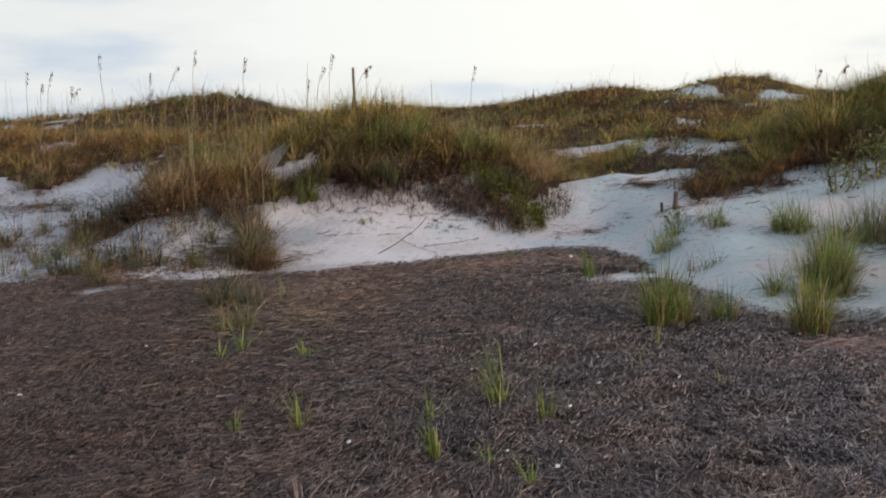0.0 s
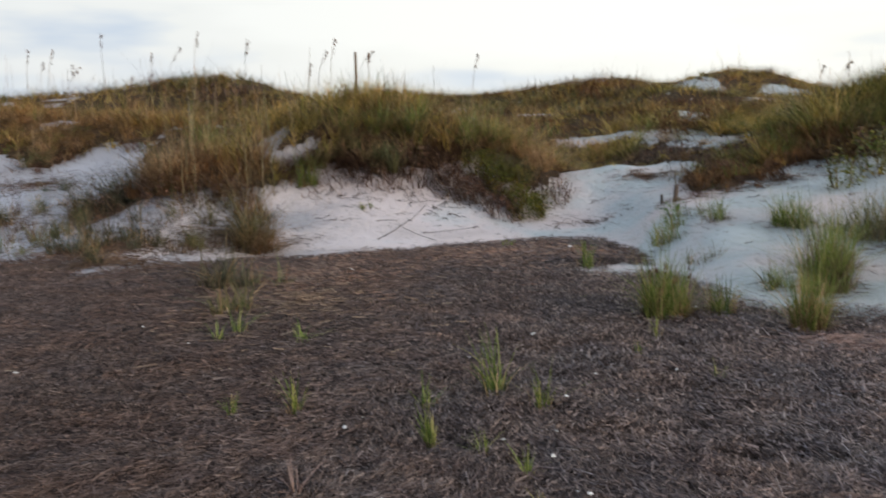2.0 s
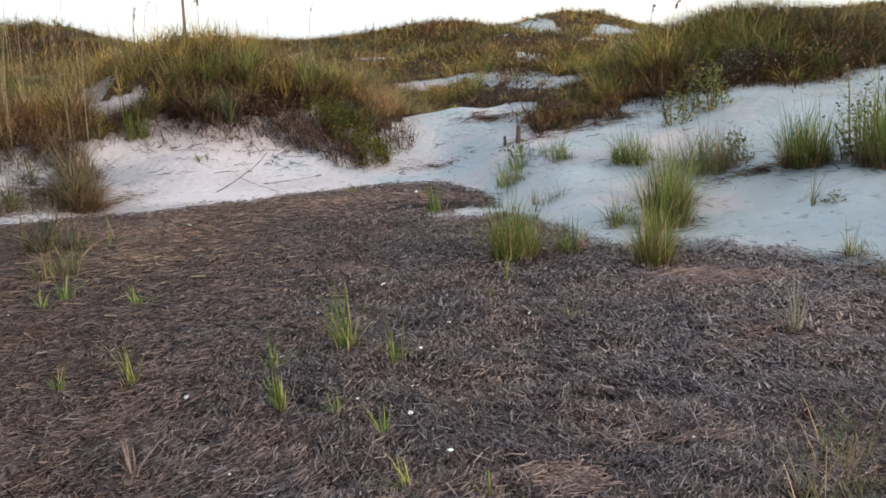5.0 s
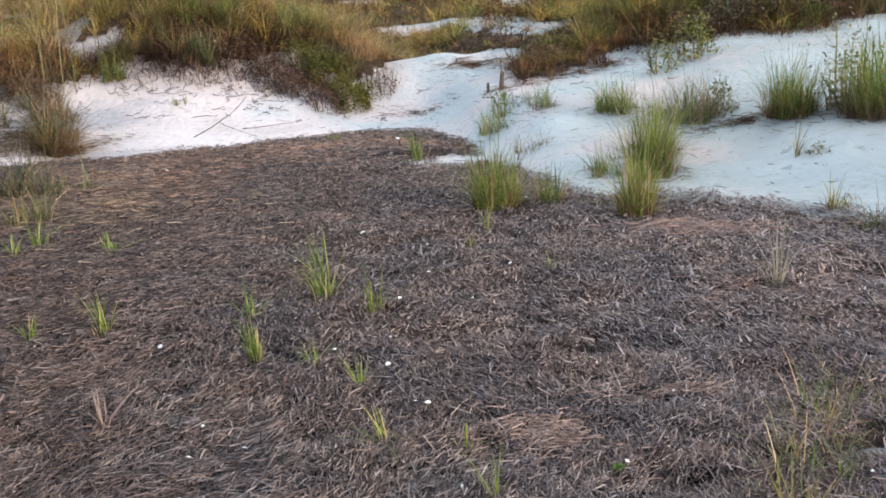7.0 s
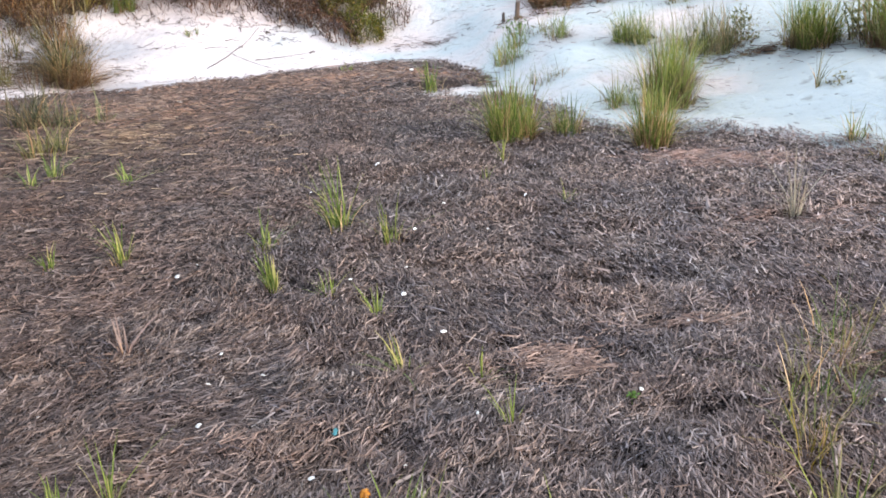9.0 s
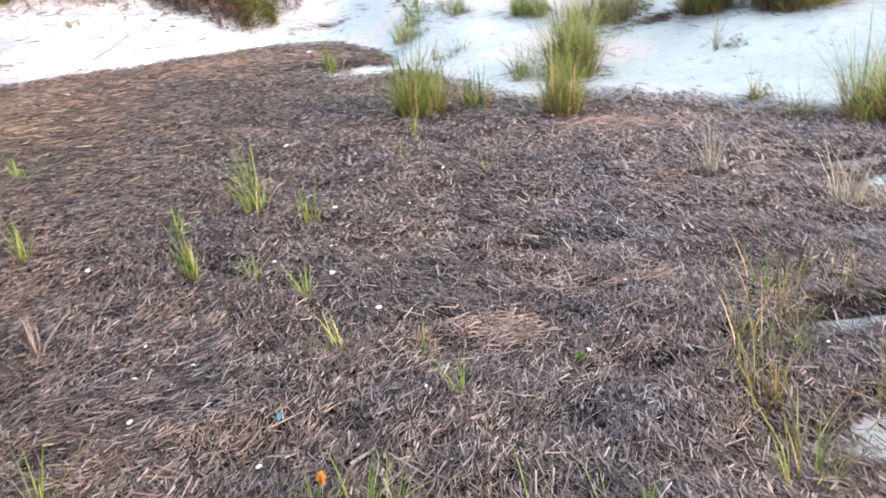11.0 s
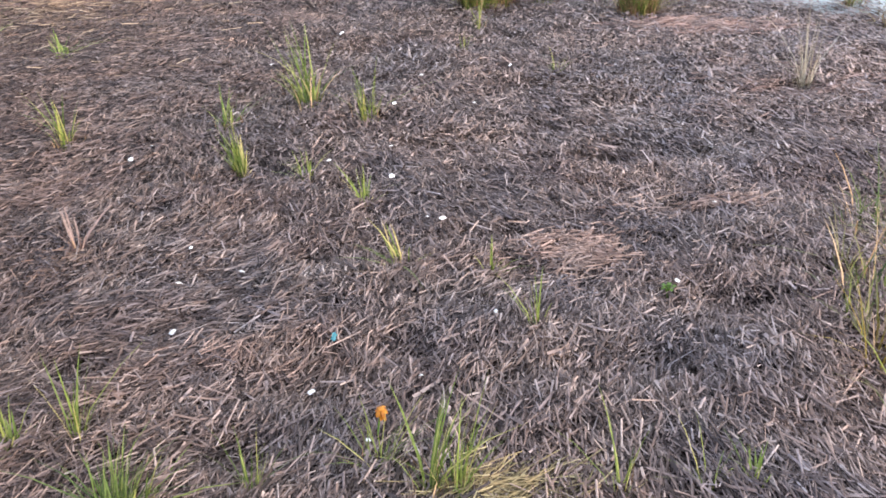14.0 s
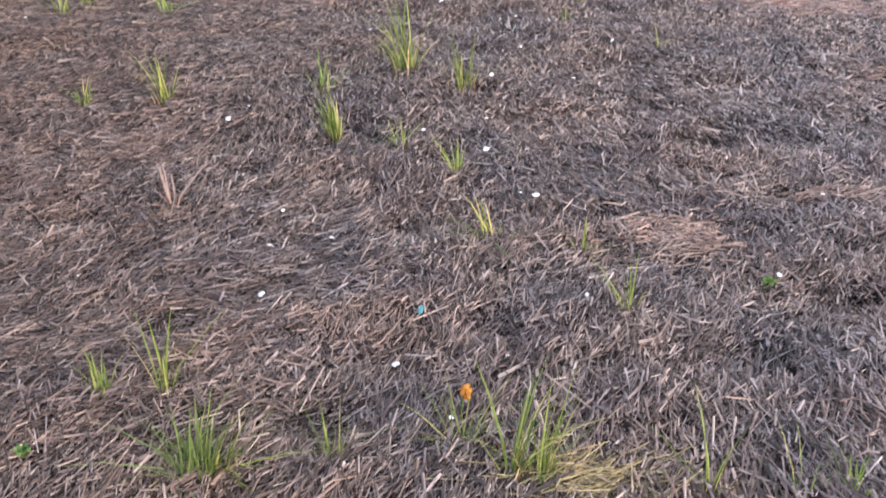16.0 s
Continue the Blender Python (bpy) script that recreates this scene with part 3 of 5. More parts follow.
def fibres(count, box, width, length):
    """Thin curved shreds of reed lying over one another."""
    x, y = strewn(count, *box)
    n = len(x)
    z = bed(x, y) + rng.uniform(0.002, 0.028, n)
    way, combed = lie(x, y)
    yaw = way + rng.normal(0, 1, n) * (1.0 - 0.35 * combed)
    long, wide, roll, bow = length * rng.lognormal(0, 0.5, n), width * rng.lognormal(0, 0.35, n), rng.normal(0, 0.6, n), rng.normal(0, 0.08, n)
    pitch = rng.normal(0, 0.2, n)
    along = np.stack([np.cos(yaw) * np.cos(pitch), np.sin(yaw) * np.cos(pitch), np.sin(pitch)], -1)
    flat = np.stack([-np.sin(yaw), np.cos(yaw), 0 * yaw], -1)
    across = flat * np.cos(roll)[:, None] + np.cross(along, flat) * np.sin(roll)[:, None]
    c = np.stack([x, y, z], -1)
    v = np.empty((n, 6, 3))
    for k, (t, off, w) in enumerate(((-0.5, 0.0, 0.7), (0.05, 1.0, 1.0), (0.5, 0.0, 0.5))):
        p = c + along * (t * long)[:, None] + flat * (off * bow * long)[:, None]
        p[:, 2] += off * 0.05 * long
        v[:, 2 * k], v[:, 2 * k + 1] = p - across * (w * wide / 2)[:, None], p + across * (w * wide / 2)[:, None]
    i = (np.arange(n) * 6)[:, None]
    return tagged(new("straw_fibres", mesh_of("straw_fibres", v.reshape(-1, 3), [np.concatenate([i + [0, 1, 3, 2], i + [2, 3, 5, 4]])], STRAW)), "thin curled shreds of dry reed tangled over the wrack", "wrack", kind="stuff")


fibres(42000, (-2.6, 2.4, 0.9, 3.7), 0.0030, 0.062)
litter("straw_litter", "long thin pale reed fibres lying across the wrack", 3400, (-4.3, 3.0, 1.2, 6.0), 0.0036, 0.13)
litter("straw_litter", "loose dry brown reed stems before the dunes", 110000, (-7.5, 3.6, 6.0, 9.2), 0.0058, 0.058, tilt=0.18)
litter("straw_litter", "loose dry brown reed stems strewn towards the dune foot", 72000, (-10, 2, 9.2, 13.9), 0.0085, 0.080, tilt=0.15)
litter("straw_litter", "loose dry reed stems on the wrack round about", 70000, (-8, 5.5, -4, 8), 0.010, 0.08, True)


def overgrowth(name, label, material, count, box, tall, width, bend, keep, per=40, spread=0.16):
    """Grass in clumps: count clumps are tried in the box."""
    cx, cy = rng.uniform(box[0], box[1], count), rng.uniform(box[2], box[3], count)
    chosen = (rng.uniform(0, 1, count) < keep(cx, cy)) & (np.abs(cx + 0.17 * cy - 0.5) < 4 + 0.62 * cy)
    cx, cy = cx[chosen], cy[chosen]
    size = tall * rng.lognormal(0, 0.38, len(cx)) * (1 + 0.6 * fractal(cx, cy, 1.0, 191, 2)) * (0.55 + 0.5 * blot(cx, cy, -4.3, 17.2, 3.2, 2.4) + 0.25 * blot(cx, cy, 5.6, 17.5, 2.2, 3.0) + 0.2 * smooth(22, 26, cy) - 0.22 * blot(cx, cy, 0.9, 18.0, 1.6, 4.5) - 0.26 * blot(cx, cy, 1.5, 15.9, 0.9, 1.9) - 0.15 * smooth(-5.5, -7.0, cx) * smooth(20, 18, cy))
    size = np.minimum(size, tall * 1.15)
    pick = np.repeat(np.arange(len(cx)), rng.integers(per // 2, per + per // 2, len(cx)))
    n = len(pick)
    turn, off = rng.uniform(0, 2 * math.pi, n), spread * np.abs(rng.normal(0, 0.7, n)) * (size[pick] / tall)
    x, y = cx[pick] + np.cos(turn) * off, cy[pick] + np.sin(turn) * off
    droop = rng.lognormal(0, 0.3, len(cx))[pick]  # some tussocks stand, some hang
    yaw = turn + rng.normal(0, 0.5, n)
    v, f = blades(x, y, height(x, y) - 0.03, size[pick] * rng.uniform(0.4, 1.15, n), width * rng.uniform(0.6, 1.3, n) * (0.5 + y / 32), yaw,
                  np.abs(rng.normal(bend, 0.45, n)) * droop, rng.uniform(0.05, 0.45, n), True)
    return tagged(new(name, mesh_of(name, v, f, material)), label, "grass", kind="stuff")


def rim(x, y):
    """Metres inside the lower border of the growth."""
    return past_edge(x, y) - np.interp(x, VEG_X, VEG_S) + (0.7 - 0.4 * smooth(-5.6, -4.8, x)) * fractal(x, y, 1.6, 51)


def margin(x, y):
    """The lower fringe of the growth, where roots and brush hang out."""
    s = rim(x, y)
    return smooth(-0.25, 0.1, s) * smooth(1.7, 0.6, s)


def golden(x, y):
    """The crests, where golden grass stands in for low sunlight."""
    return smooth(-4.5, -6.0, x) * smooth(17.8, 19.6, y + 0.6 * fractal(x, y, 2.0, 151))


def crown(x, y):
    """The upper growth, where the grass is green."""
    return growth(x, y) * (0.2 + 0.8 * smooth(-0.22, 0.12, fractal(x, y, 1.0, 191, 2) + 0.35 * blot(x, y, -2.6, 15.7, 1.8, 1.1))) * (0.12 + 0.88 * smooth(0.3, 1.4, rim(x, y))) * (1 - 0.6 * golden(x, y))


def rusty(x, y):
    return growth(x, y) * smooth(-0.25, 0.25, fractal(x, y, 3.0, 111) - 0.35 * smooth(-2.0, 1.0, x) * smooth(26, 20, y))


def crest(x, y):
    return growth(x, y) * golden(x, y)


def far_gold(x, y):
    return growth(x, y) * smooth(-0.05, 0.3, fractal(x, y, 4.0, 161) - 0.2 * smooth(-6, 0, x))


def far_brown(x, y):
    return growth(x, y) * smooth(-0.05, 0.2, 0.12 + fractal(x, y, 3.4, 171) + 0.4 * blot(x, y, -0.6, 36.5, 3.5, 3.0) - 0.3 * blot(x, y, 6.0, 38, 3.0, 4.0))


def far_green(x, y):
    """Greener hollows and flanks of the farther dunes."""
    return growth(x, y) * smooth(0.0, 0.3, fractal(x, y, 3.0, 231) + 0.45 * blot(x, y, 3.6, 21.5, 1.6, 2.0) + 0.35 * blot(x, y, -1.2, 22.0, 1.5, 1.2) + 0.3 * blot(x, y, 5.5, 36, 2.5, 3.0))


def purple(x, y):
    """Leafless brush on the crests of the farther dunes."""
    return growth(x, y) * np.clip(blot(x, y, 0.2, 37.0, 3.0, 2.2) + blot(x, y, -12.9, 27.6, 1.4, 0.8) + 0.8 * blot(x, y, 3.2, 31.0, 1.6, 1.2) + 0.6 * smooth(0.25, 0.5, fractal(x, y, 2.6, 241)), 0, 1)


overgrowth("dune_grass", "green grass in the hollows of the farther dunes", GREY_GREEN, 3800, (-20, 14, 20, 42), 0.55, 0.015, 0.9, far_green, 20, 0.34)
overgrowth("far_brush", "dark leafless brush on the crests of the farther dunes", DUNE_DARK, 2600, (-18, 12, 24, 42), 0.55, 0.015, 0.8, purple, 20, 0.4)
overgrowth("dune_grass", "olive-green dune grass growing thickly over the dunes", DUNE_GREEN, 3900, (-17, 9, 11.5, 24), 0.66, 0.0115, 0.95, crown, 50, 0.16)
overgrowth("dune_grass", "olive dune grass on the farther dunes", DUNE_GREEN, 5000, (-26, 16, 24, 44), 0.52, 0.013, 1.1, growth, 15, 0.34)
overgrowth("dead_grass", "tan dead grass stalks among the dune grass", DUNE_TAN, 2600, (-17, 9, 11.5, 24), 0.6, 0.008, 1.0, rusty, 46, 0.16)
overgrowth("dead_grass", "tall pale dead stalks standing out of the dune grass", DUNE_TAN, 1300, (-17, 9, 11.5, 24), 0.95, 0.0075, 0.3, crown, 9, 0.2)
overgrowth("dune_grass", "tall yellow-green blades standing out of the dune grass", FRESH, 1500, (-17, 3, 13.5, 24), 0.74, 0.010, 0.8, crown, 16, 0.2)
overgrowth("golden_grass", "dry grass coloured golden for sunlight along the crest", DUNE_GOLD, 3000, (-17, -4, 16.5, 24), 0.58, 0.010, 0.8, crest, 30, 0.3)
overgrowth("golden_grass", "golden and orange dry grass on the farther dunes", DUNE_GOLD, 3800, (-26, 16, 24, 44), 0.5, 0.012, 0.9, far_gold, 12, 0.3)
overgrowth("far_brush", "rusty brown brush on the farther dunes", DUNE_RUST, 8000, (-26, 16, 22, 44), 0.5, 0.0135, 1.1, far_brown, 14, 0.32)
overgrowth("low_brush", "dark red-brown brush and roots at the foot of the growth", DUNE_DARK, 5400, (-17, 9, 11.5, 22), 0.36, 0.0105, 1.1, margin, 34, 0.22)
overgrowth("low_brush", "rusty brown brush among the dune grass", DUNE_RUST, 1300, (-17, 9, 11.5, 22), 0.46, 0.009, 0.9, rusty, 36, 0.24)
def fringe(x, y):
    """Scattered stragglers on the sand before the growth."""
    s = rim(x, y)
    return 0.4 * smooth(-1.3, -0.1, s) * smooth(0.6, 0.0, s)


overgrowth("sparse_grass", "sparse brown stragglers on the sand before the dune growth", DUNE_RUST, 1300, (-14, 8, 11.5, 19), 0.3, 0.008, 0.9, fringe, 9, 0.2)
overgrowth("sparse_grass", "sparse green and tan stragglers on the sand before the dune growth", DUNE_GREEN, 900, (-14, 8, 11.5, 19), 0.36, 0.008, 0.7, fringe, 9, 0.14)
overgrowth("low_brush", "dark brown brush on the grassy dune beside the sand slope", DUNE_RUST, 900, (3.6, 9, 13.2, 18), 0.62, 0.010, 1.1, growth, 34, 0.26)
def hollow_band(x, y):
    """A band of short growth across the hollow between the dunes."""
    return 0.9 * smooth(-1.0, -0.4, x) * smooth(2.0, 1.5, x) * smooth(-0.3, 0.2, y - 16.8 + 0.9 * smooth(0.8, 1.4, x)) * smooth(1.3, 0.7, y - 16.8 + 0.9 * smooth(0.8, 1.4, x))


overgrowth("dune_grass", "short olive grass across the hollow between the dunes", DUNE_GREEN, 330, (-1.0, 2.2, 15.3, 18.4), 0.44, 0.010, 1.0, hollow_band, 46, 0.22)
overgrowth("dead_grass", "short brown grass across the hollow between the dunes", DUNE_RUST, 220, (-1.0, 2.2, 15.3, 18.4), 0.44, 0.010, 1.0, hollow_band, 46, 0.22)
def under(x, y):
    """Roots and brush along the scarp of the middle dune."""
    s = rim(x, y)
    return smooth(0.0, 0.2, s) * smooth(0.9, 0.4, s)


# Brush and roots whose dark blades also stand in for overhang shade.
overgrowth("low_brush", "brush and hanging roots, dark for shade under the dune grass", DUNE_DARK, 1200, (-5.2, -0.9, 13.6, 16.5), 0.30, 0.008, 1.6, under, 34, 0.18)
def haze(x, y):
    """Thin standing stalks over the farther dunes."""
    return growth(x, y) * smooth(-0.2, 0.3, fractal(x, y, 2.2, 221))


def worn_crest(x, y):
    return 0.7 * blot(x, y, -11.0, 26.4, 1.6, 0.6)


overgrowth("dead_grass", "pinkish dead brush on a worn sandy crest", PINK_STRAW, 420, (-13.5, -8.5, 25.2, 27.6), 0.26, 0.012, 1.0, worn_crest, 26, 0.3)
overgrowth("standing_stalks", "thin pinkish dry stalks standing over the farther dunes", DUNE_GOLD, 2600, (-26, 14, 20.5, 44), 1.15, 0.006, 0.08, haze, 5, 0.3)
def stray(x, y):
    """Lone tussocks in the bare hollows."""
    return 0.3 * (1 - growth(x, y)) * smooth(0.0, 0.3, fractal(x, y, 0.8, 211, 2))


overgrowth("sparse_grass", "lone brown tussocks in the bare hollows of the dunes", DUNE_RUST, 3500, (-20, 12, 21, 42), 0.5, 0.013, 0.9, stray, 14, 0.2)
overgrowth("low_brush", "rusty brush on the flank of the grassy dune", DUNE_RUST, 520, (0.8, 3.6, 12.6, 17), 0.55, 0.010, 0.7, growth, 34, 0.26)
overgrowth("dune_grass", "dark olive grass over the crest of the right-hand dune", DARK_GREEN, 450, (3.4, 9, 14.2, 20), 0.7, 0.010, 0.9, growth, 50, 0.22)
overgrowth("golden_grass", "golden-green grass over the middle dune", DUNE_GOLD, 300, (-4.2, 0.2, 14.6, 18), 0.62, 0.009, 1.0, crown, 30, 0.24)
overgrowth("dune_grass", "bright green grass on the overgrown dune shoulder", FRESH, 900, (1.7, 5.2, 12.8, 18), 0.6, 0.009, 0.9, crown, 40, 0.2)


# Matted dead growth over the sand under the dune grass, darkened for shade too.
def matted(x, y):
    return height(x, y) + 0.025 + 0.03 * fractal(x, y, 0.3, 201, 2)


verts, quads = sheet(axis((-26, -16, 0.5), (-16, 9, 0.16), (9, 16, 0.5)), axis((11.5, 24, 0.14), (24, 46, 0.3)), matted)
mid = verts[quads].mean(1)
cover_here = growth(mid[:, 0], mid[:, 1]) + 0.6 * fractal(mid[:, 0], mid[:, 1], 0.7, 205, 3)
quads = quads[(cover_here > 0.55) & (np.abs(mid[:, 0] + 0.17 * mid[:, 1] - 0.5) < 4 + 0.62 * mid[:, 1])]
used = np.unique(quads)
tagged(new("thatch_mat", mesh_of("thatch_mat", verts[used], [np.searchsorted(used, quads)], THATCH_MAT, True)), "matted dead growth under the dune grass, darkened for shade", "thatch", kind="stuff")


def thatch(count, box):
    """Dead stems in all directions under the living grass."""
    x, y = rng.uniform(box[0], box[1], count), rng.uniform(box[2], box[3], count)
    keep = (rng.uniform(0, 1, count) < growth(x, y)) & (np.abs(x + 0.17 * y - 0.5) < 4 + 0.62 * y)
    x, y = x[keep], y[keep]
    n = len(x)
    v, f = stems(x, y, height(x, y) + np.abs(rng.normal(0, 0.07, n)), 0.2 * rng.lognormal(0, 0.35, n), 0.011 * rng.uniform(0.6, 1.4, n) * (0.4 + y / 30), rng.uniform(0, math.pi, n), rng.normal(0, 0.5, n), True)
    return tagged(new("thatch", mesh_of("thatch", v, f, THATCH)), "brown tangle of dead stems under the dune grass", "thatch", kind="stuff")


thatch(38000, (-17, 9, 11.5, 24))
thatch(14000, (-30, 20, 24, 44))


# ---- things ----
def tube(name, points, r0, r1, material, sides=6):
    """A tapering tube along points."""
    pts = np.asarray(points, float)
    k = len(pts)
    ahead = np.gradient(pts, axis=0)
    ahead /= np.linalg.norm(ahead, axis=1, keepdims=True) + 1e-9
    ref = np.where(np.abs(ahead[:, 2:3]) > 0.9, [[1.0, 0, 0]], [[0, 0, 1.0]])
    a = np.cross(ahead, ref)
    a /= np.linalg.norm(a, axis=1, keepdims=True)
    b = np.cross(ahead, a)
    th = np.arange(sides) * 2 * math.pi / sides
    r = np.linspace(r0, r1, k)[:, None, None]
    v = pts[:, None] + r * (a[:, None] * np.cos(th)[None, :, None] + b[:, None] * np.sin(th)[None, :, None])
    i, j = np.meshgrid(np.arange(k - 1), np.arange(sides), indexing="ij")
    q = np.stack([i * sides + j, i * sides + (j + 1) % sides, (i + 1) * sides + (j + 1) % sides, (i + 1) * sides + j], -1).reshape(-1, 4)
    ends = np.array([[0, m + 1, m] for m in range(1, sides - 1)] + [[(k - 1) * sides, (k - 1) * sides + m, (k - 1) * sides + m + 1] for m in range(1, sides - 1)])
    return mesh_of(name, v.reshape(-1, 3), [q, ends], material, True)


def anchor(name, x, y, label, category, group="", on=None, turn=0.0):
    """The base of a thing that stands on the ground."""
    ob = new(name)
    z = float((on or mat_height)(x, y)) - 0.01
    ob.matrix_world = pose(x, y, z, 0, 0, turn)
    return tagged(ob, label, category, group)


def tuft_mesh(name, n, tall, wide, width, bend, material, lean=0.12, drift=(0.0, 0.0), low=0.45):
    turn, off = rng.uniform(0, 2 * math.pi, n), wide * 0.5 * np.sqrt(rng.uniform(0, 1, n)) * 0.75
    x, y = np.cos(turn) * off, np.sin(turn) * off
    if n > 30:  # several hearts of unlike height
        m = max(4, n // 22)
        heart, a, r = rng.integers(0, m, n), rng.uniform(0, 2 * math.pi, m), wide * 0.42 * np.sqrt(rng.uniform(0, 1, m))
        x, y = (r * np.cos(a))[heart] + 0.26 * x, (r * np.sin(a))[heart] + 0.26 * y
        tall = tall * (rng.uniform(0.6, 1.12, m) * (1.08 - 0.45 * r / wide))[heart]
    yaw = turn + rng.normal(0, 1.1, n)
    if drift != (0.0, 0.0):
        yaw = np.where(rng.uniform(0, 1, n) < 0.7, math.atan2(drift[1], drift[0]) + rng.normal(0, 0.5, n), yaw)
    arch = np.abs(rng.normal(bend, 0.28, n)) * rng.lognormal(0, 0.35, n) + (0.8 * (rng.uniform(0, 1, n) < 0.16) if n > 30 else 0.0)
    reach = tall * (low + (1.1 - low) * rng.uniform(0, 1, n) ** (1.25 if n > 30 else 1.0))
    v, f = blades(x, y, np.full(n, -0.02), reach, width * rng.uniform(0.6, 1.25, n), yaw, arch, lean * rng.uniform(0.3, 1.9, n))
    return mesh_of(name, v, f, material)


def small_tuft(x, y, tall, wide, n, label, material=None, bend=0.25, drift=(0.0, 0.0), width=0.007, group="grass tufts on the wrack"):
    """A few blades, each a part of its own, out of one or two hearts."""
    ob = anchor("grass_tuft", x, y, label, "grass tuft", group)
    if y < 2.8:  # finer blades near the path
        width, n = width * 0.72, n * 1.5
    for k in range(round(n * 3.0)):
        kind = (0, 0, 1, 0, 2)[k % 5]  # living, short living, dry
        size, wid, arch, stuff = ((1.42, 1.05, 1.0, material or FRESH), (0.85, 0.9, 1.5, material or FRESH), (0.8, 0.6, 1.8, PALE_STRAW if material is PALE_STRAW else DUNE_TAN))[kind]
        part_mesh("blade", tuft_mesh("blade", 1, tall * size, wide * (0.65 if kind < 2 else 1.6), width * wid, bend * arch * 0.75, stuff, lean=0.10, drift=drift if kind == 0 else (0.0, 0.0), low=0.5), ob)
    return ob


FEET = []


def clump(x, y, tall, wide, n, label, green=None, dead=0.2, bend=0.3, on=None, width=0.008, group="grass clumps on the sand", name="grass_clump"):
    """A dense clump: green blades and dead ones."""
    ob = anchor(name, x, y, label, "grass clump", group, on or (mat_height if float(mat_border(np.array(x), np.array(y))) < 0 else height))
    FEET.append((x, y, wide, n))
    tall = tall * 1.14
    tagged(part_mesh("tussock", tuft_mesh("tussock", round(n * 2.3), tall, wide, width * 0.62, bend, green or FRESH, lean=0.13, low=0.3), ob), kind="stuff")
    tagged(part_mesh("skirt", tuft_mesh("skirt", round(n * 0.9), tall * 0.42, wide * 1.2, width * 0.7, bend * 2.2, THATCH, low=0.3), ob, "brown dead blades at the foot"), kind="stuff")
    if dead:
        tagged(part_mesh("dead_tussock", tuft_mesh("dead_tussock", int(n * dead * 1.8) + 1, tall * 0.85, wide * 1.1, width * 0.6, bend * 1.6, DUNE_TAN, low=0.3), ob, "tan dead blades"), kind="stuff")
    return ob


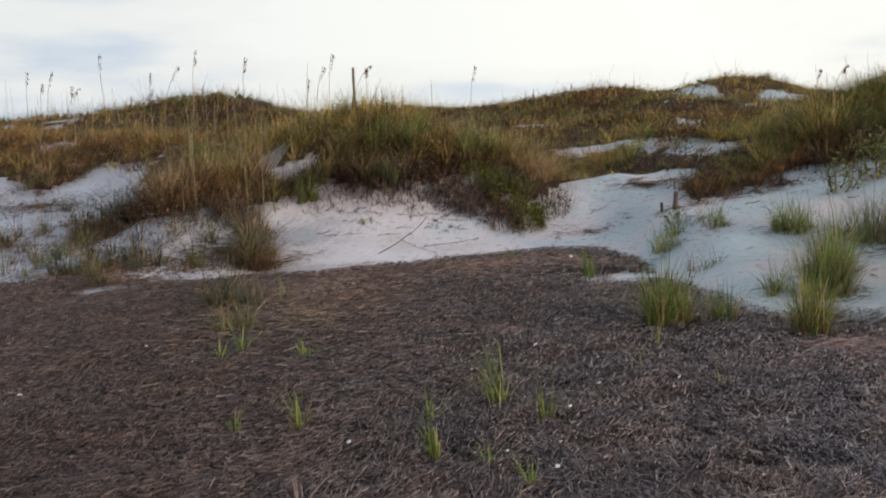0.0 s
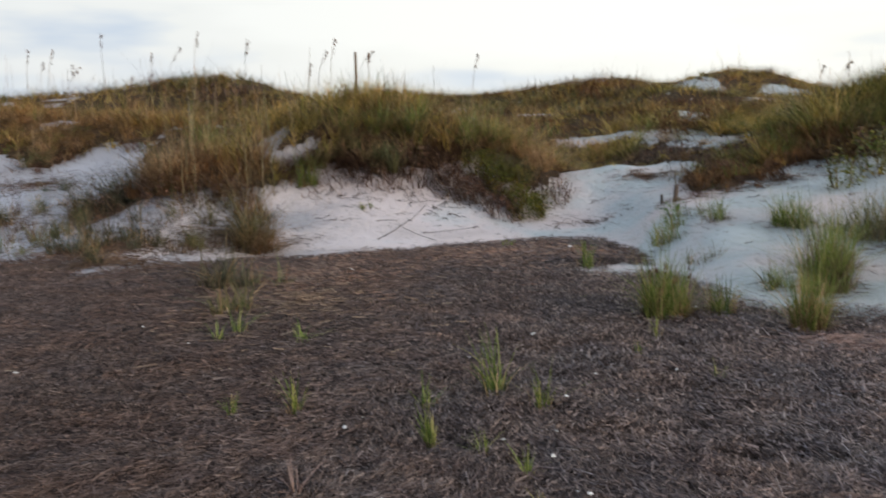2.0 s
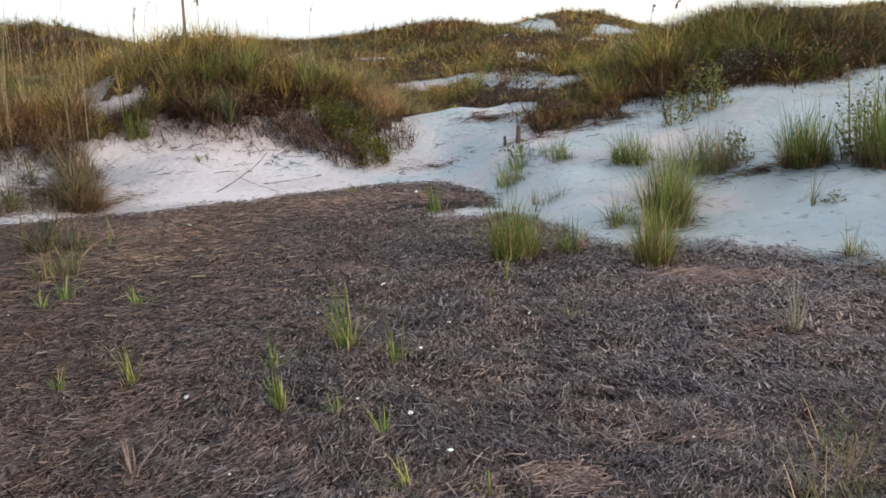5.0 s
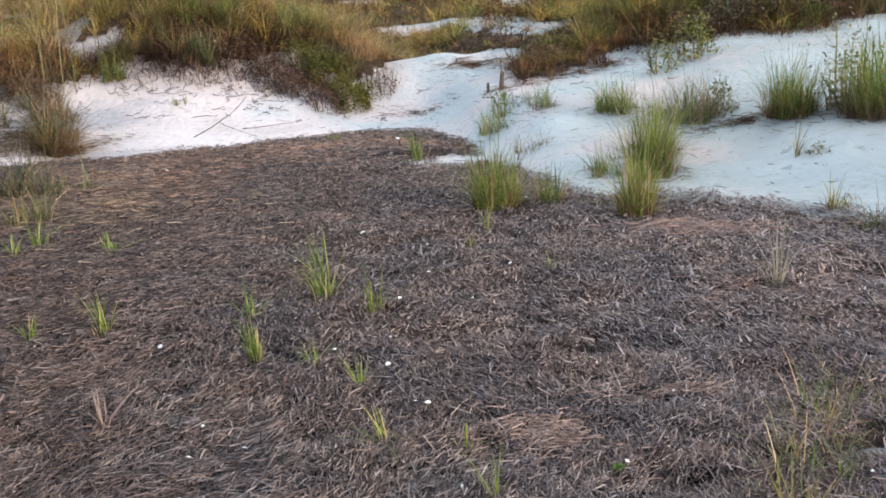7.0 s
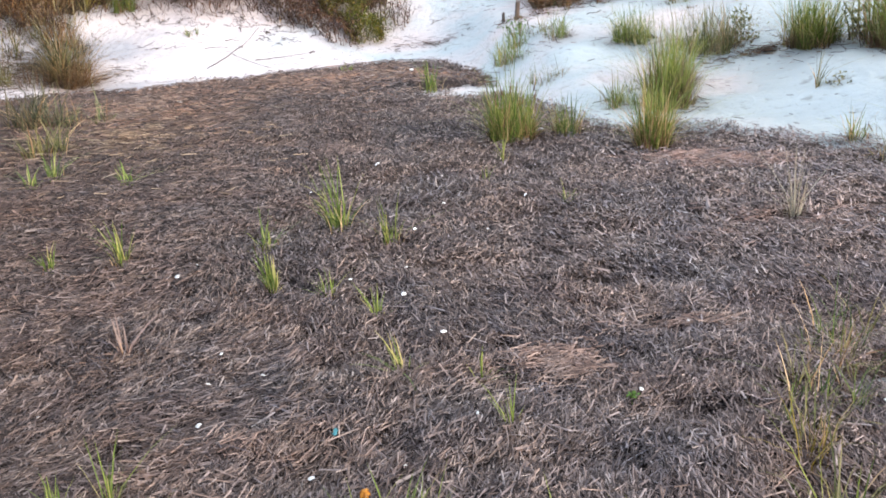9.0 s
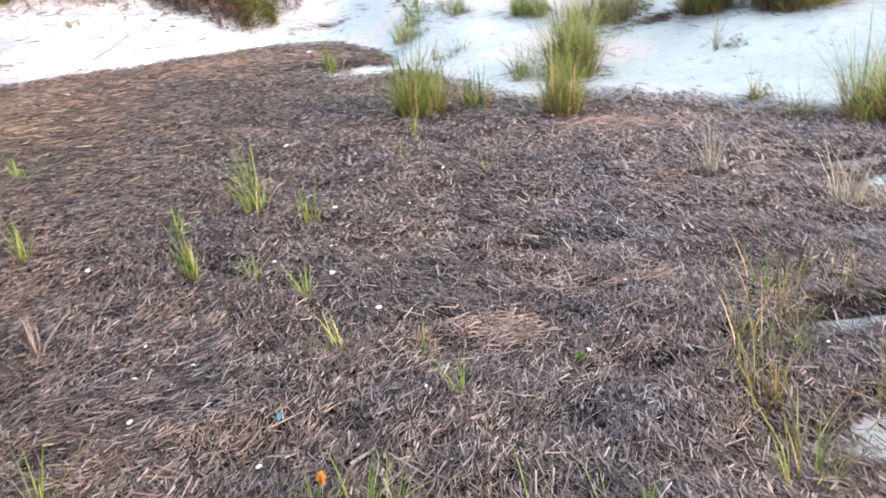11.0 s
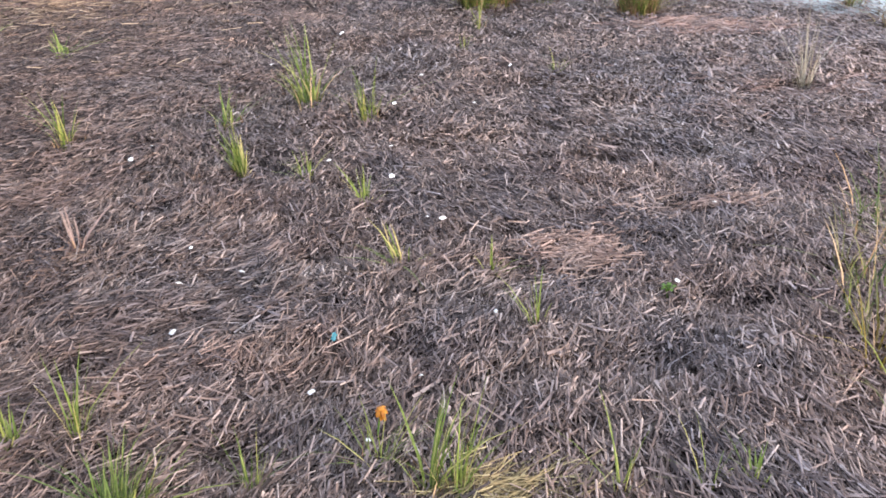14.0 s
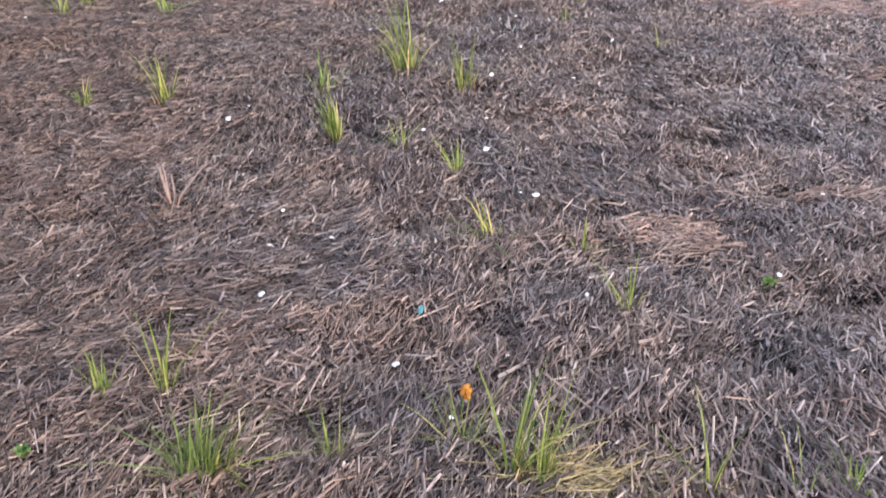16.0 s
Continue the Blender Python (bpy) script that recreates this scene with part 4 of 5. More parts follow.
PALE_BLADES = "small tuft of yellow-green grass sprouting from the wrack"
FINE_BLADES = "fine feathery green sprout growing through the wrack"
for x, y, tall, wide, n, bend, drift, width, label in [
    (-0.66, 4.95, 0.31, 0.20, 20, 0.3, (-0.9, 0.2), 0.009, "tall bright green grass tuft leaning over the wrack"),
    (-0.86, 4.03, 0.19, 0.07, 16, 0.08, (-0.3, 0.2), 0.008, PALE_BLADES),
    (-1.01, 4.70, 0.19, 0.12, 14, 0.3, (0.0, 0.0), 0.006, FINE_BLADES),
    (-1.71, 4.52, 0.22, 0.10, 12, 0.25, (-0.8, 0.1), 0.009, PALE_BLADES),
    (-2.11, 4.59, 0.16, 0.10, 8, 0.3, (0.0, 0.0), 0.006, FINE_BLADES),
    (-0.36, 4.66, 0.24, 0.14, 12, 0.3, (0.0, 0.0), 0.004, FINE_BLADES),
    (-0.36, 3.63, 0.15, 0.05, 7, 0.15, (0.0, 0.0), 0.006, "short olive-brown grass sprout in the wrack"),
    (-2.90, 6.66, 0.21, 0.14, 11, 0.3, (0.0, 0.0), 0.009, PALE_BLADES),
    (-2.96, 6.42, 0.15, 0.16, 10, 0.5, (0.0, 0.0), 0.009, PALE_BLADES),
    (-2.27, 6.37, 0.15, 0.22, 12, 0.6, (0.0, 0.0), 0.009, "low spreading olive grass tuft on the wrack"),
    (0.33, 6.47, 0.17, 0.07, 5, 0.2, (0.0, 0.0), 0.006, FINE_BLADES),
    (0.125, 2.63, 0.15, 0.03, 4, 0.06, (0.0, 0.0), 0.007, PALE_BLADES),
    (-0.24, 3.12, 0.15, 0.10, 10, 0.7, (-0.7, 0.5), 0.005, "thin sprawling green blades lying over the wrack"),
    (0.04, 3.06, 0.11, 0.06, 6, 0.4, (0.0, 0.0), 0.006, FINE_BLADES),
    (-0.60, 3.91, 0.12, 0.10, 9, 0.5, (0.0, 0.0), 0.005, "low straw-coloured green sprout in the wrack"),
    (-0.31, 2.10, 0.16, 0.09, 9, 0.5, (0.0, 0.0), 0.004, FINE_BLADES),
    (-0.20, 1.99, 0.21, 0.04, 7, 0.12, (0.3, 0.2), 0.008, "upright green grass tuft beside bent straw"),
    (-0.14, 1.99, 0.21, 0.05, 10, 0.15, (0.2, 0.1), 0.005, "tall yellow grass tuft rooted in bent straw"),
    (-0.82, 2.03, 0.14, 0.08, 8, 0.8, (0.7, -0.3), 0.007, "bent green blades lying over the wrack"),
    (-1.00, 2.25, 0.18, 0.05, 6, 0.2, (0.3, 0.2), 0.006, PALE_BLADES),
    (-1.15, 2.25, 0.11, 0.06, 7, 0.5, (-0.4, 0.5), 0.008, PALE_BLADES),
    (-0.58, 2.06, 0.16, 0.05, 6, 0.2, (0.0, 0.0), 0.004, FINE_BLADES),
    (0.20, 1.96, 0.18, 0.03, 3, 0.1, (0.0, 0.0), 0.004, FINE_BLADES),
    (0.38, 1.95, 0.14, 0.05, 4, 0.2, (0.0, 0.0), 0.004, FINE_BLADES),
    (0.48, 1.94, 0.10, 0.06, 5, 0.3, (0.0, 0.0), 0.005, FINE_BLADES),
    (0.18, 5.9, 0.13, 0.08, 5, 0.3, (0.0, 0.0), 0.005, FINE_BLADES),
    (0.62, 5.3, 0.13, 0.08, 5, 0.3, (0.0, 0.0), 0.005, FINE_BLADES),
    (-0.24, 10.05, 0.28, 0.30, 14, 0.35, (0.0, 0.0), 0.010, "low green tuft at the border of the sand"),
    (-1.33, 12.1, 0.12, 0.34, 12, 0.5, (0.0, 0.0), 0.010, "low green tuft at the border of the sand"),
]:
    small_tuft(x, y, tall, wide, n, label, None, bend, drift, width)
small_tuft(-0.86, 1.99, 0.15, 0.13, 40, "broad-bladed green grass tuft in the wrack", MEADOW, 0.45, (0.0, 0.0), 0.0048)
small_tuft(1.77, 4.85, 0.32, 0.10, 14, "dry pale grass tuft standing in the wrack", PALE_STRAW, 0.15, (0.0, 0.0), 0.005)
small_tuft(2.10, 4.04, 0.26, 0.24, 26, "pale dead grass tuft fanning out of the wrack", PALE_STRAW, 0.45, (0.0, 0.0), 0.005)
small_tuft(-1.32, 3.36, 0.17, 0.06, 6, "rusty dead grass stalk in the wrack", RED_STRAW, 0.3, (0.0, 0.0), 0.008)
# Long loose blades by the bare patches.
for x, y, tall, wide, n, tone in [(1.20, 2.95, 0.30, 0.34, 24, GREY_GREEN), (1.10, 2.66, 0.28, 0.30, 26, MEADOW), (1.30, 3.15, 0.32, 0.28, 16, MEADOW), (0.97, 2.42, 0.22, 0.12, 10, OCHRE_GRASS), (1.0, 2.5, 0.26, 0.14, 12, GREY_GREEN), (0.90, 2.02, 0.30, 0.12, 9, FRESH), (0.95, 2.12, 0.36, 0.10, 7, GREY_GREEN), (1.35, 2.35, 0.26, 0.2, 10, GREY_GREEN), (1.55, 3.2, 0.3, 0.3, 16, GREY_GREEN)]:
    clump(x, y, tall, wide, n, "loose clump of long thin grey-green blades in the wrack", tone, 0.12, 0.35, mat_height, 0.007, "loose clumps beside bare sand")

for x, y, tall, wide, n, bend, dead, tone, label in [
    (0.43, 7.22, 0.56, 0.36, 340, 0.18, 0.55, FRESH, "dense green grass clump with brown tips on the wrack border"),
    (0.86, 7.35, 0.42, 0.28, 60, 0.3, 0.25, FRESH, "loose green grass clump beside a denser one"),
    (1.42, 6.74, 0.58, 0.24, 220, 0.16, 0.8, FRESH, "tall yellow-green grass clump with straw at its foot"),
    (1.80, 8.05, 0.80, 0.40, 270, 0.2, 0.7, FRESH, "tall yellow-green grass clump on pale sand"),
    (2.02, 8.75, 0.60, 0.42, 110, 0.35, 0.4, FRESH, "spreading green grass clump on pale sand"),
    (1.42, 8.25, 0.44, 0.36, 54, 0.3, 0.2, FRESH, "thin green grass clump on the wrack border"),
    (1.96, 10.46, 0.46, 0.44, 200, 0.4, 0.15, FRESH, "rounded green grass clump on the sand slope"),
    (2.59, 9.76, 0.66, 0.74, 210, 0.4, 0.7, GREY_GREEN, "thin brownish grass clump on the sand slope"),
    (3.36, 9.03, 0.62, 0.5, 430, 0.38, 0.35, FRESH, "dense rounded green grass clump on the sand ledge"),
    (3.98, 8.42, 0.92, 0.72, 460, 0.5, 0.4, FRESH, "large dense green grass clump on the sand ledge"),
    (4.6, 8.9, 0.7, 0.7, 200, 0.35, 0.3, FRESH, "large dense green grass clump on the sand ledge"),
    (3.22, 5.73, 0.62, 0.44, 240, 0.3, 0.45, FRESH, "dense green and tan grass clump beside the wrack"),
    (4.05, 6.25, 0.7, 0.5, 260, 0.35, 0.8, GREY_GREEN, "brownish green grass clump on the pale sand"),
    (3.0, 4.85, 0.34, 0.3, 60, 0.3, 0.2, FRESH, "loose green grass clump in the wrack"),
    (1.78, 2.82, 0.3, 0.2, 36, 0.3, 0.2, FRESH, "loose green grass clump in the wrack"),
    (2.25, 3.2, 0.34, 0.26, 40, 0.3, 0.2, FRESH, "loose green grass clump in the wrack"),
    (1.3, 1.95, 0.26, 0.2, 24, 0.35, 0.2, FRESH, "loose green grass clump in the wrack"),
    (2.83, 6.64, 0.34, 0.18, 26, 0.25, 0.2, FRESH, "sparse green grass clump at the wrack border"),
    (2.85, 6.06, 0.38, 0.30, 30, 0.5, 0.2, GREY_GREEN, "sparse dark grass clump at the wrack border"),
    (0.69, 10.94, 0.44, 0.50, 80, 0.3, 0.2, FRESH, "sparse green grass clump on pale sand"),
    (1.0, 11.6, 0.34, 0.44, 40, 0.35, 0.2, GREY_GREEN, "sparse green grass clump on pale sand"),
    (0.95, 9.6, 0.26, 0.4, 26, 0.4, 0.4, GREY_GREEN, "sparse green grass clump on pale sand"),
    (-4.92, 12.12, 1.25, 0.3, 50, 0.3, 1.0, GREY_GREEN, "tall brown and green grass clump at the dune foot"),
    (-4.7, 11.98, 0.62, 0.42, 90, 1.1, 0.7, DUNE_RUST, "brown drooping grass clump at the dune foot"),
    (-4.95, 12.15, 0.95, 0.36, 90, 0.6, 0.5, DARK_GREEN, "tall brown and green grass clump at the dune foot"),
    (-4.82, 11.98, 0.98, 0.42, 130, 0.6, 0.9, OCHRE_BROWN, "tall brown and green grass clump at the dune foot"),
    (-4.98, 12.6, 0.6, 0.6, 90, 0.8, 0.7, OCHRE_BROWN, "tall olive grass clump on the dune foot"),
    (-5.3, 13.2, 0.7, 0.6, 110, 0.6, 0.6, DUNE_RUST, "drooping brown grass clump on the slope"),
    (-4.6, 12.1, 0.4, 0.4, 50, 1.3, 0.5, DUNE_RUST, "brown drooping grass clump at the dune foot"),
    (-7.71, 12.83, 0.55, 0.5, 40, 0.45, 0.2, DARK_GREEN, "thin dark grass clump on the pale sand"),
    (-8.45, 13.05, 0.5, 0.3, 26, 0.4, 0.2, DARK_GREEN, "thin dark grass clump on the pale sand"),
    (-5.75, 11.95, 0.55, 0.3, 30, 0.35, 0.3, DARK_GREEN, "thin dark grass clump on the pale sand"),
    (-3.92, 8.8, 0.6, 0.6, 150, 0.5, 0.4, DARK_GREEN, "thin grey-green grass clump growing in the wrack"),
    (-10.65, 14.3, 0.55, 0.8, 170, 0.7, 0.5, OCHRE_BROWN, "low brown and green grass clump on pale sand"),
    (-6.71, 12.25, 0.52, 0.44, 60, 0.35, 0.3, DARK_GREEN, "sparse grey-green grass clump on the sand"),
    (-8.33, 13.16, 0.46, 0.62, 60, 0.4, 0.3, GREY_GREEN, "sparse grey-green grass clump on the sand"),
    (-6.5, 10.9, 0.40, 0.6, 80, 0.5, 0.2, DARK_GREEN, "low brown and green grass clump at the wrack border"),
    (-7.5, 12.0, 0.46, 0.8, 130, 0.6, 0.2, DARK_GREEN, "low brown and green grass clump at the wrack border"),
    (-5.64, 11.78, 0.40, 0.54, 80, 0.4, 0.8, GREY_GREEN, "low brownish grass clump at the dune foot"),
    (-6.2, 11.8, 0.36, 0.7, 100, 0.5, 0.3, DARK_GREEN, "low brown and green grass clump at the wrack border"),
    (-7.0, 12.1, 0.40, 0.7, 110, 0.5, 0.2, DARK_GREEN, "low brown and green grass clump at the wrack border"),
    (1.2, 11.1, 0.42, 0.4, 60, 0.3, 0.2, FRESH, "thin fresh green grass clump on pale sand"),
    (0.8, 11.5, 0.38, 0.36, 50, 0.3, 0.2, FRESH, "thin fresh green grass clump on pale sand"),
    (-3.27, 7.55, 0.46, 0.46, 80, 0.45, 0.2, GREY_GREEN, "thin grey-green grass clump growing in the wrack"),
    (-3.5, 9.0, 0.40, 0.5, 40, 0.4, 0.3, GREY_GREEN, "thin grey-green grass clump growing in the wrack"),
    (-10.4, 16.6, 0.34, 1.0, 90, 0.5, 0.3, DARK_GREEN, "low brown grass clump on pale sand"),
    (-10.5, 14.4, 0.4, 0.9, 70, 0.5, 0.3, DARK_GREEN, "low brown grass clump on pale sand"),
    (-4.9, 14.6, 0.6, 0.5, 90, 0.35, 0.3, FRESH, "upright green grass clump at the top of the sand face"),
    (-3.6, 14.9, 0.7, 0.5, 120, 0.4, 0.3, GREY_GREEN, "pale grey-green grass clump hanging over the sand face"),
    (-3.75, 14.0, 0.22, 0.3, 26, 0.4, 0.2, FRESH, "small green sprout on the sand face"),
]:
    coarse = x < -3.0
    clump(x, y, tall, wide, round(n * 0.62) if coarse else n, label, tone, dead, bend, None, 0.0135 if coarse else 0.008)

# Brown seed tips on the clump at the wrack border.
tipped = anchor("seeding_stalks", 0.45, 7.18, "brown-tipped grass stalks rising from a green clump", "grass stalks", "", mat_height)
for k in range(16):
    a, r, h = rng.uniform(0, 2 * math.pi), 0.22 * math.sqrt(rng.uniform(0, 1)), rng.uniform(0.27, 0.41)
    foot, head = np.array([0.4 * r * math.cos(a), 0.4 * r * math.sin(a), -0.02]), np.array([r * math.cos(a), r * math.sin(a), h])
    stalk = part_mesh("stalk", tube("stalk", np.stack([foot, foot * 0.4 + head * 0.6, head]), 0.003, 0.002, FRESH, 4), tipped)
    part_mesh("seed_tip", tube("seed_tip", np.stack([head - (0, 0, 0.01), head + (0.006 * math.cos(a), 0.006 * math.sin(a), 0.025), head + (0.014 * math.cos(a), 0.014 * math.sin(a), 0.055)]), 0.006, 0.002, SEED, 5), stalk, "dark brown seed tip")

for k in range(26):
    x, y = rng.uniform(-7.7, -5.6), rng.uniform(13.3, 15.3)
    clump(x, y, rng.uniform(0.5, 1.15), rng.uniform(0.45, 0.8), 58, "mass of drooping brown dead grass on the slope", (DUNE_RUST, DUNE_TAN, DUNE_RUST, OCHRE_BROWN, DUNE_TAN)[k % 5], 0.6, rng.uniform(0.45, 0.9), None, 0.0155, "brown clumps on the slope")
for k in range(20):
    x, y = rng.uniform(-8.9, -7.3), rng.uniform(14.2, 15.7)
    clump(x, y, rng.uniform(0.45, 0.95), rng.uniform(0.5, 0.8), 54, "dark grey-green grass clump on the slope", DARK_GREEN, 0.2, rng.uniform(0.5, 0.9), None, 0.0145, "grey-green clumps on the slope")
for k in range(50):
    x = rng.uniform(-11.8, -5.0)
    y = float(np.interp(x, EDGE_X, EDGE_Y)) + rng.uniform(0.1, 3.2)
    clump(x, y, rng.uniform(0.25, 0.7), rng.uniform(0.2, 0.5), 12, "sparse low tuft of brown and green grass on sand", (DARK_GREEN, THATCH, GREY_GREEN)[k % 3], 0.7, rng.uniform(0.3, 0.9), None, 0.0135, "sparse tufts on the sand")

for k in range(64):
    if k < 30:
        x, y, tone = rng.uniform(-5.0, -1.2), rng.uniform(14.9, 17.2), (DUNE_TAN, GREY_GREEN, FRESH)[k % 3]
    elif k < 46:
        x, y, tone = rng.uniform(2.6, 7.0), rng.uniform(14.0, 17.5), (FRESH, GREY_GREEN, DUNE_GREEN)[k % 3]
    else:
        x, y, tone = rng.uniform(-12.5, -5.5), rng.uniform(15.6, 18.5), (GREY_GREEN, DUNE_TAN, FRESH)[k % 3]
    if float(growth(np.array(x), np.array(y))) < 0.5:
        continue
    clump(x, y, rng.uniform(0.55, 0.95), rng.uniform(0.4, 0.75), 60, {DUNE_TAN: "pale tan tussock arching out of the dune grass", GREY_GREEN: "grey-green tussock arching out of the dune grass", FRESH: "yellow-green tussock in the dune grass", DUNE_GREEN: "olive-green tussock in the dune grass"}[tone], tone, 0.4, rng.uniform(0.5, 1.1), None, 0.014, "tussocks over the dunes")


def crooked(x0, y0, x1, y1, on, steps=7, kink=0.08, lift=0.006):
    """A crooked line that lies on the ground."""
    t = np.linspace(0, 1, steps)
    span = math.hypot(x1 - x0, y1 - y0)
    x = x0 + (x1 - x0) * t + rng.normal(0, kink * span, steps) * np.sin(math.pi * t)
    y = y0 + (y1 - y0) * t + rng.normal(0, kink * span, steps) * np.sin(math.pi * t)
    return np.stack([x, y, on(x, y) + lift + rng.uniform(0, 0.5, steps) * lift], -1)


# Sticks and vines.
for x0, y0, x1, y1, thick, on, tone, label in [
    (-3.23, 12.68, -2.82, 14.36, 0.005, height, DARK_WOOD, "long dark dead vine lying on the sand face"),
    (-3.06, 13.42, -2.37, 12.66, 0.003, height, DARK_WOOD, "thin dark dead vine lying on the sand"),
    (-2.67, 13.13, -1.90, 13.61, 0.004, height, DARK_WOOD, "thin dark dead vine lying on the sand"),
    (-1.10, 3.33, -0.92, 3.21, 0.005, mat_height, WOOD, "short weathered stick on the wrack"),
    (-0.58, 2.75, -0.40, 2.62, 0.005, mat_height, WOOD, "short weathered stick on the wrack"),
    (-0.81, 2.25, -0.72, 2.46, 0.004, mat_height, STRAW, "pale broken reed lying on the wrack"),
    (-0.10, 2.72, 0.12, 3.02, 0.006, mat_height, DARK_WOOD, "dark weathered stick on the wrack"),
    (0.86, 2.81, 1.10, 3.11, 0.004, mat_height, STRAW, "pale broken reed lying on the wrack"),
    (-1.0, 2.60, -0.62, 2.66, 0.0035, mat_height, STRAW, "long pale reed lying on the wrack"),
    (-0.55, 2.05, -0.30, 2.45, 0.005, mat_height, STRAW, "long pale reed lying on the wrack"),
    (0.95, 2.35, 1.02, 2.02, 0.005, mat_height, STRAW, "pale broken reed lying on the wrack"),
    (0.15, 2.0, 0.35, 2.06, 0.006, mat_height, DARK_WOOD, "dark weathered stick on the wrack"),
    (-1.6, 4.3, -1.35, 4.42, 0.006, mat_height, WOOD, "short weathered stick on the wrack"),
    (-3.6, 11.3, -3.1, 11.6, 0.010, mat_height, STRAW, "pale bent reed lying on the wrack"),
]:
    tagged(new("stick", tube("stick", crooked(x0, y0, x1, y1, on, kink=0.03 if on is mat_height else 0.012), thick, thick * 0.6, tone)), label, "stick", "sticks and reeds on the ground")
for cx, cy, n, spread in [(-4.6, 13.5, 9, 0.5), (-4.2, 14.4, 18, 0.5), (-2.65, 14.45, 26, 0.5), (-2.0, 14.5, 16, 0.4), (-3.6, 14.3, 8, 0.5), (0.5, 14.8, 9, 0.5), (-2.2, 13.9, 6, 0.6), (-1.7, 14.0, 8, 0.5), (-4.9, 12.4, 5, 0.4), (-9.3, 14.6, 22, 0.9), (-10.7, 14.8, 22, 0.9), (-7.4, 13.0, 18, 0.9), (-11.6, 16.4, 14, 0.8), (-6.0, 12.4, 14, 0.7), (0.6, 13.6, 6, 0.5), (-7.0, 12.8, 5, 0.6), (2.2, 12.4, 6, 0.8)]:
    for k in range(n):
        x0, y0 = cx + rng.normal(0, spread), cy + rng.normal(0, spread * 0.45)
        turn, size = rng.uniform(0, math.pi), rng.uniform(0.15, 0.45)
        pts = crooked(x0, y0, x0 + math.cos(turn) * size, y0 + math.sin(turn) * size * 0.6, height, 8, 0.16, 0.02)
        tagged(new("dead_vine", tube("dead_vine", pts, 0.0045, 0.002, DARK_WOOD, 5)), "crooked dark dead vine on the dune sand", "vine", "dead vines on the sand")

# Sea oats along the crest.
def sea_oat(tall, droop, name="sea_oat"):
    ob = new(name)
    t = np.linspace(0, 1, 9)
    x = droop * t**3 * tall * 0.35
    stalk = np.stack([x, 0.02 * np.sin(t * 5), tall * (t - 0.06 * droop * t**4)], -1)
    part_mesh("stalk", tube("stalk", stalk, 0.007, 0.004, DUNE_TAN, 5), ob)
    n = 24
    at = 1 - 0.17 * rng.uniform(0, 1, n) ** 1.4
    px, pz = np.interp(at, t, x), np.interp(at, t, stalk[:, 2])
    turn = rng.normal(0, 0.8, n)
    size = rng.uniform(0.03, 0.055, n)
    v, f = [], []
    for k in range(n):
        d = np.array([math.cos(turn[k]), math.sin(turn[k]), rng.uniform(-1.6, -0.1)])
        c = np.array([px[k], 0, pz[k]]) + d * 0.008
        side, thick = np.cross(d, (0, 0, 1.0)), np.array([0, 0, 0.3])
        side /= np.linalg.norm(side) + 1e-9
        base = len(v)
        v += [c, c + d * size[k] * 0.5 + side * size[k] * 0.28, c + d * size[k], c + d * size[k] * 0.5 - side * size[k] * 0.28, c + d * size[k] * 0.5 + np.cross(d, side) * size[k] * 0.12, c + d * size[k] * 0.5 - np.cross(d, side) * size[k] * 0.12]
        for a, b in ((0, 1), (1, 2), (2, 3), (3, 0)):
            f += [(base + a, base + b, base + 4), (base + b, base + a, base + 5)]
    tagged(part_mesh("seed_head", mesh_of("seed_head", np.array(v), [np.array(f)], SEED), ob, "brown drooping seed head"), kind="stuff")
    return ob


OATS = [(-14.56, 22.0, 1.85), (-13.52, 21.0, 1.45), (-14.64, 23.0, 2.03), (-13.54, 22.0, 1.55), (-12.08, 20.0, 1.43), (-11.87, 21.0, 2.18), (-9.47, 17.5, 1.84),
        (-9.97, 19.0, 1.42), (-10.66, 21.0, 1.73), (-10.91, 22.0, 2.14), (-9.58, 21.0, 2.30), (-7.57, 19.0, 2.00), (-6.51, 20.0, 1.41),
        (-6.15, 19.5, 1.66), (-5.72, 19.0, 1.79), (-4.79, 17.6, 1.09), (-4.60, 18.0, 1.12), (-3.18, 22.0, 2.31), (3.98, 19.0, 1.01), (4.17, 18.5, 0.95)]
for k, (x, y, tall) in enumerate(OATS):
    ob = sea_oat(tall, (0.1, 0.5, 0.25, 0.8)[k % 4])
    ob.matrix_world = pose(x, y, float(height(x, y)) - 0.03, 0, rng.normal(0, 2), rng.uniform(-60, 60))
    tagged(ob, "tall sea oat stalk with a brown seed head", "sea oat", "sea oats along the crest")
for k in range(104):
    x = rng.uniform(-17, -1.5) if k < 92 else rng.uniform(3.6, 6.5)
    y = rng.uniform(18, 24) if k < 92 else rng.uniform(17, 20)
    tall = rng.uniform(0.7, 1.6) if k < 92 else rng.uniform(0.6, 1.0)
    ob = anchor("bare_stalk", x, y, "thin bare tan grass stalk standing on the crest", "stalk", "bare stalks along the crest", height)
    t = np.linspace(0, 1, 6)
    bow = rng.normal(0, 0.06)
    part_mesh("stalk", tube("stalk", np.stack([bow * tall * t**2, 0 * t, tall * t], -1), 0.0055, 0.003, DUNE_TAN, 4), ob)
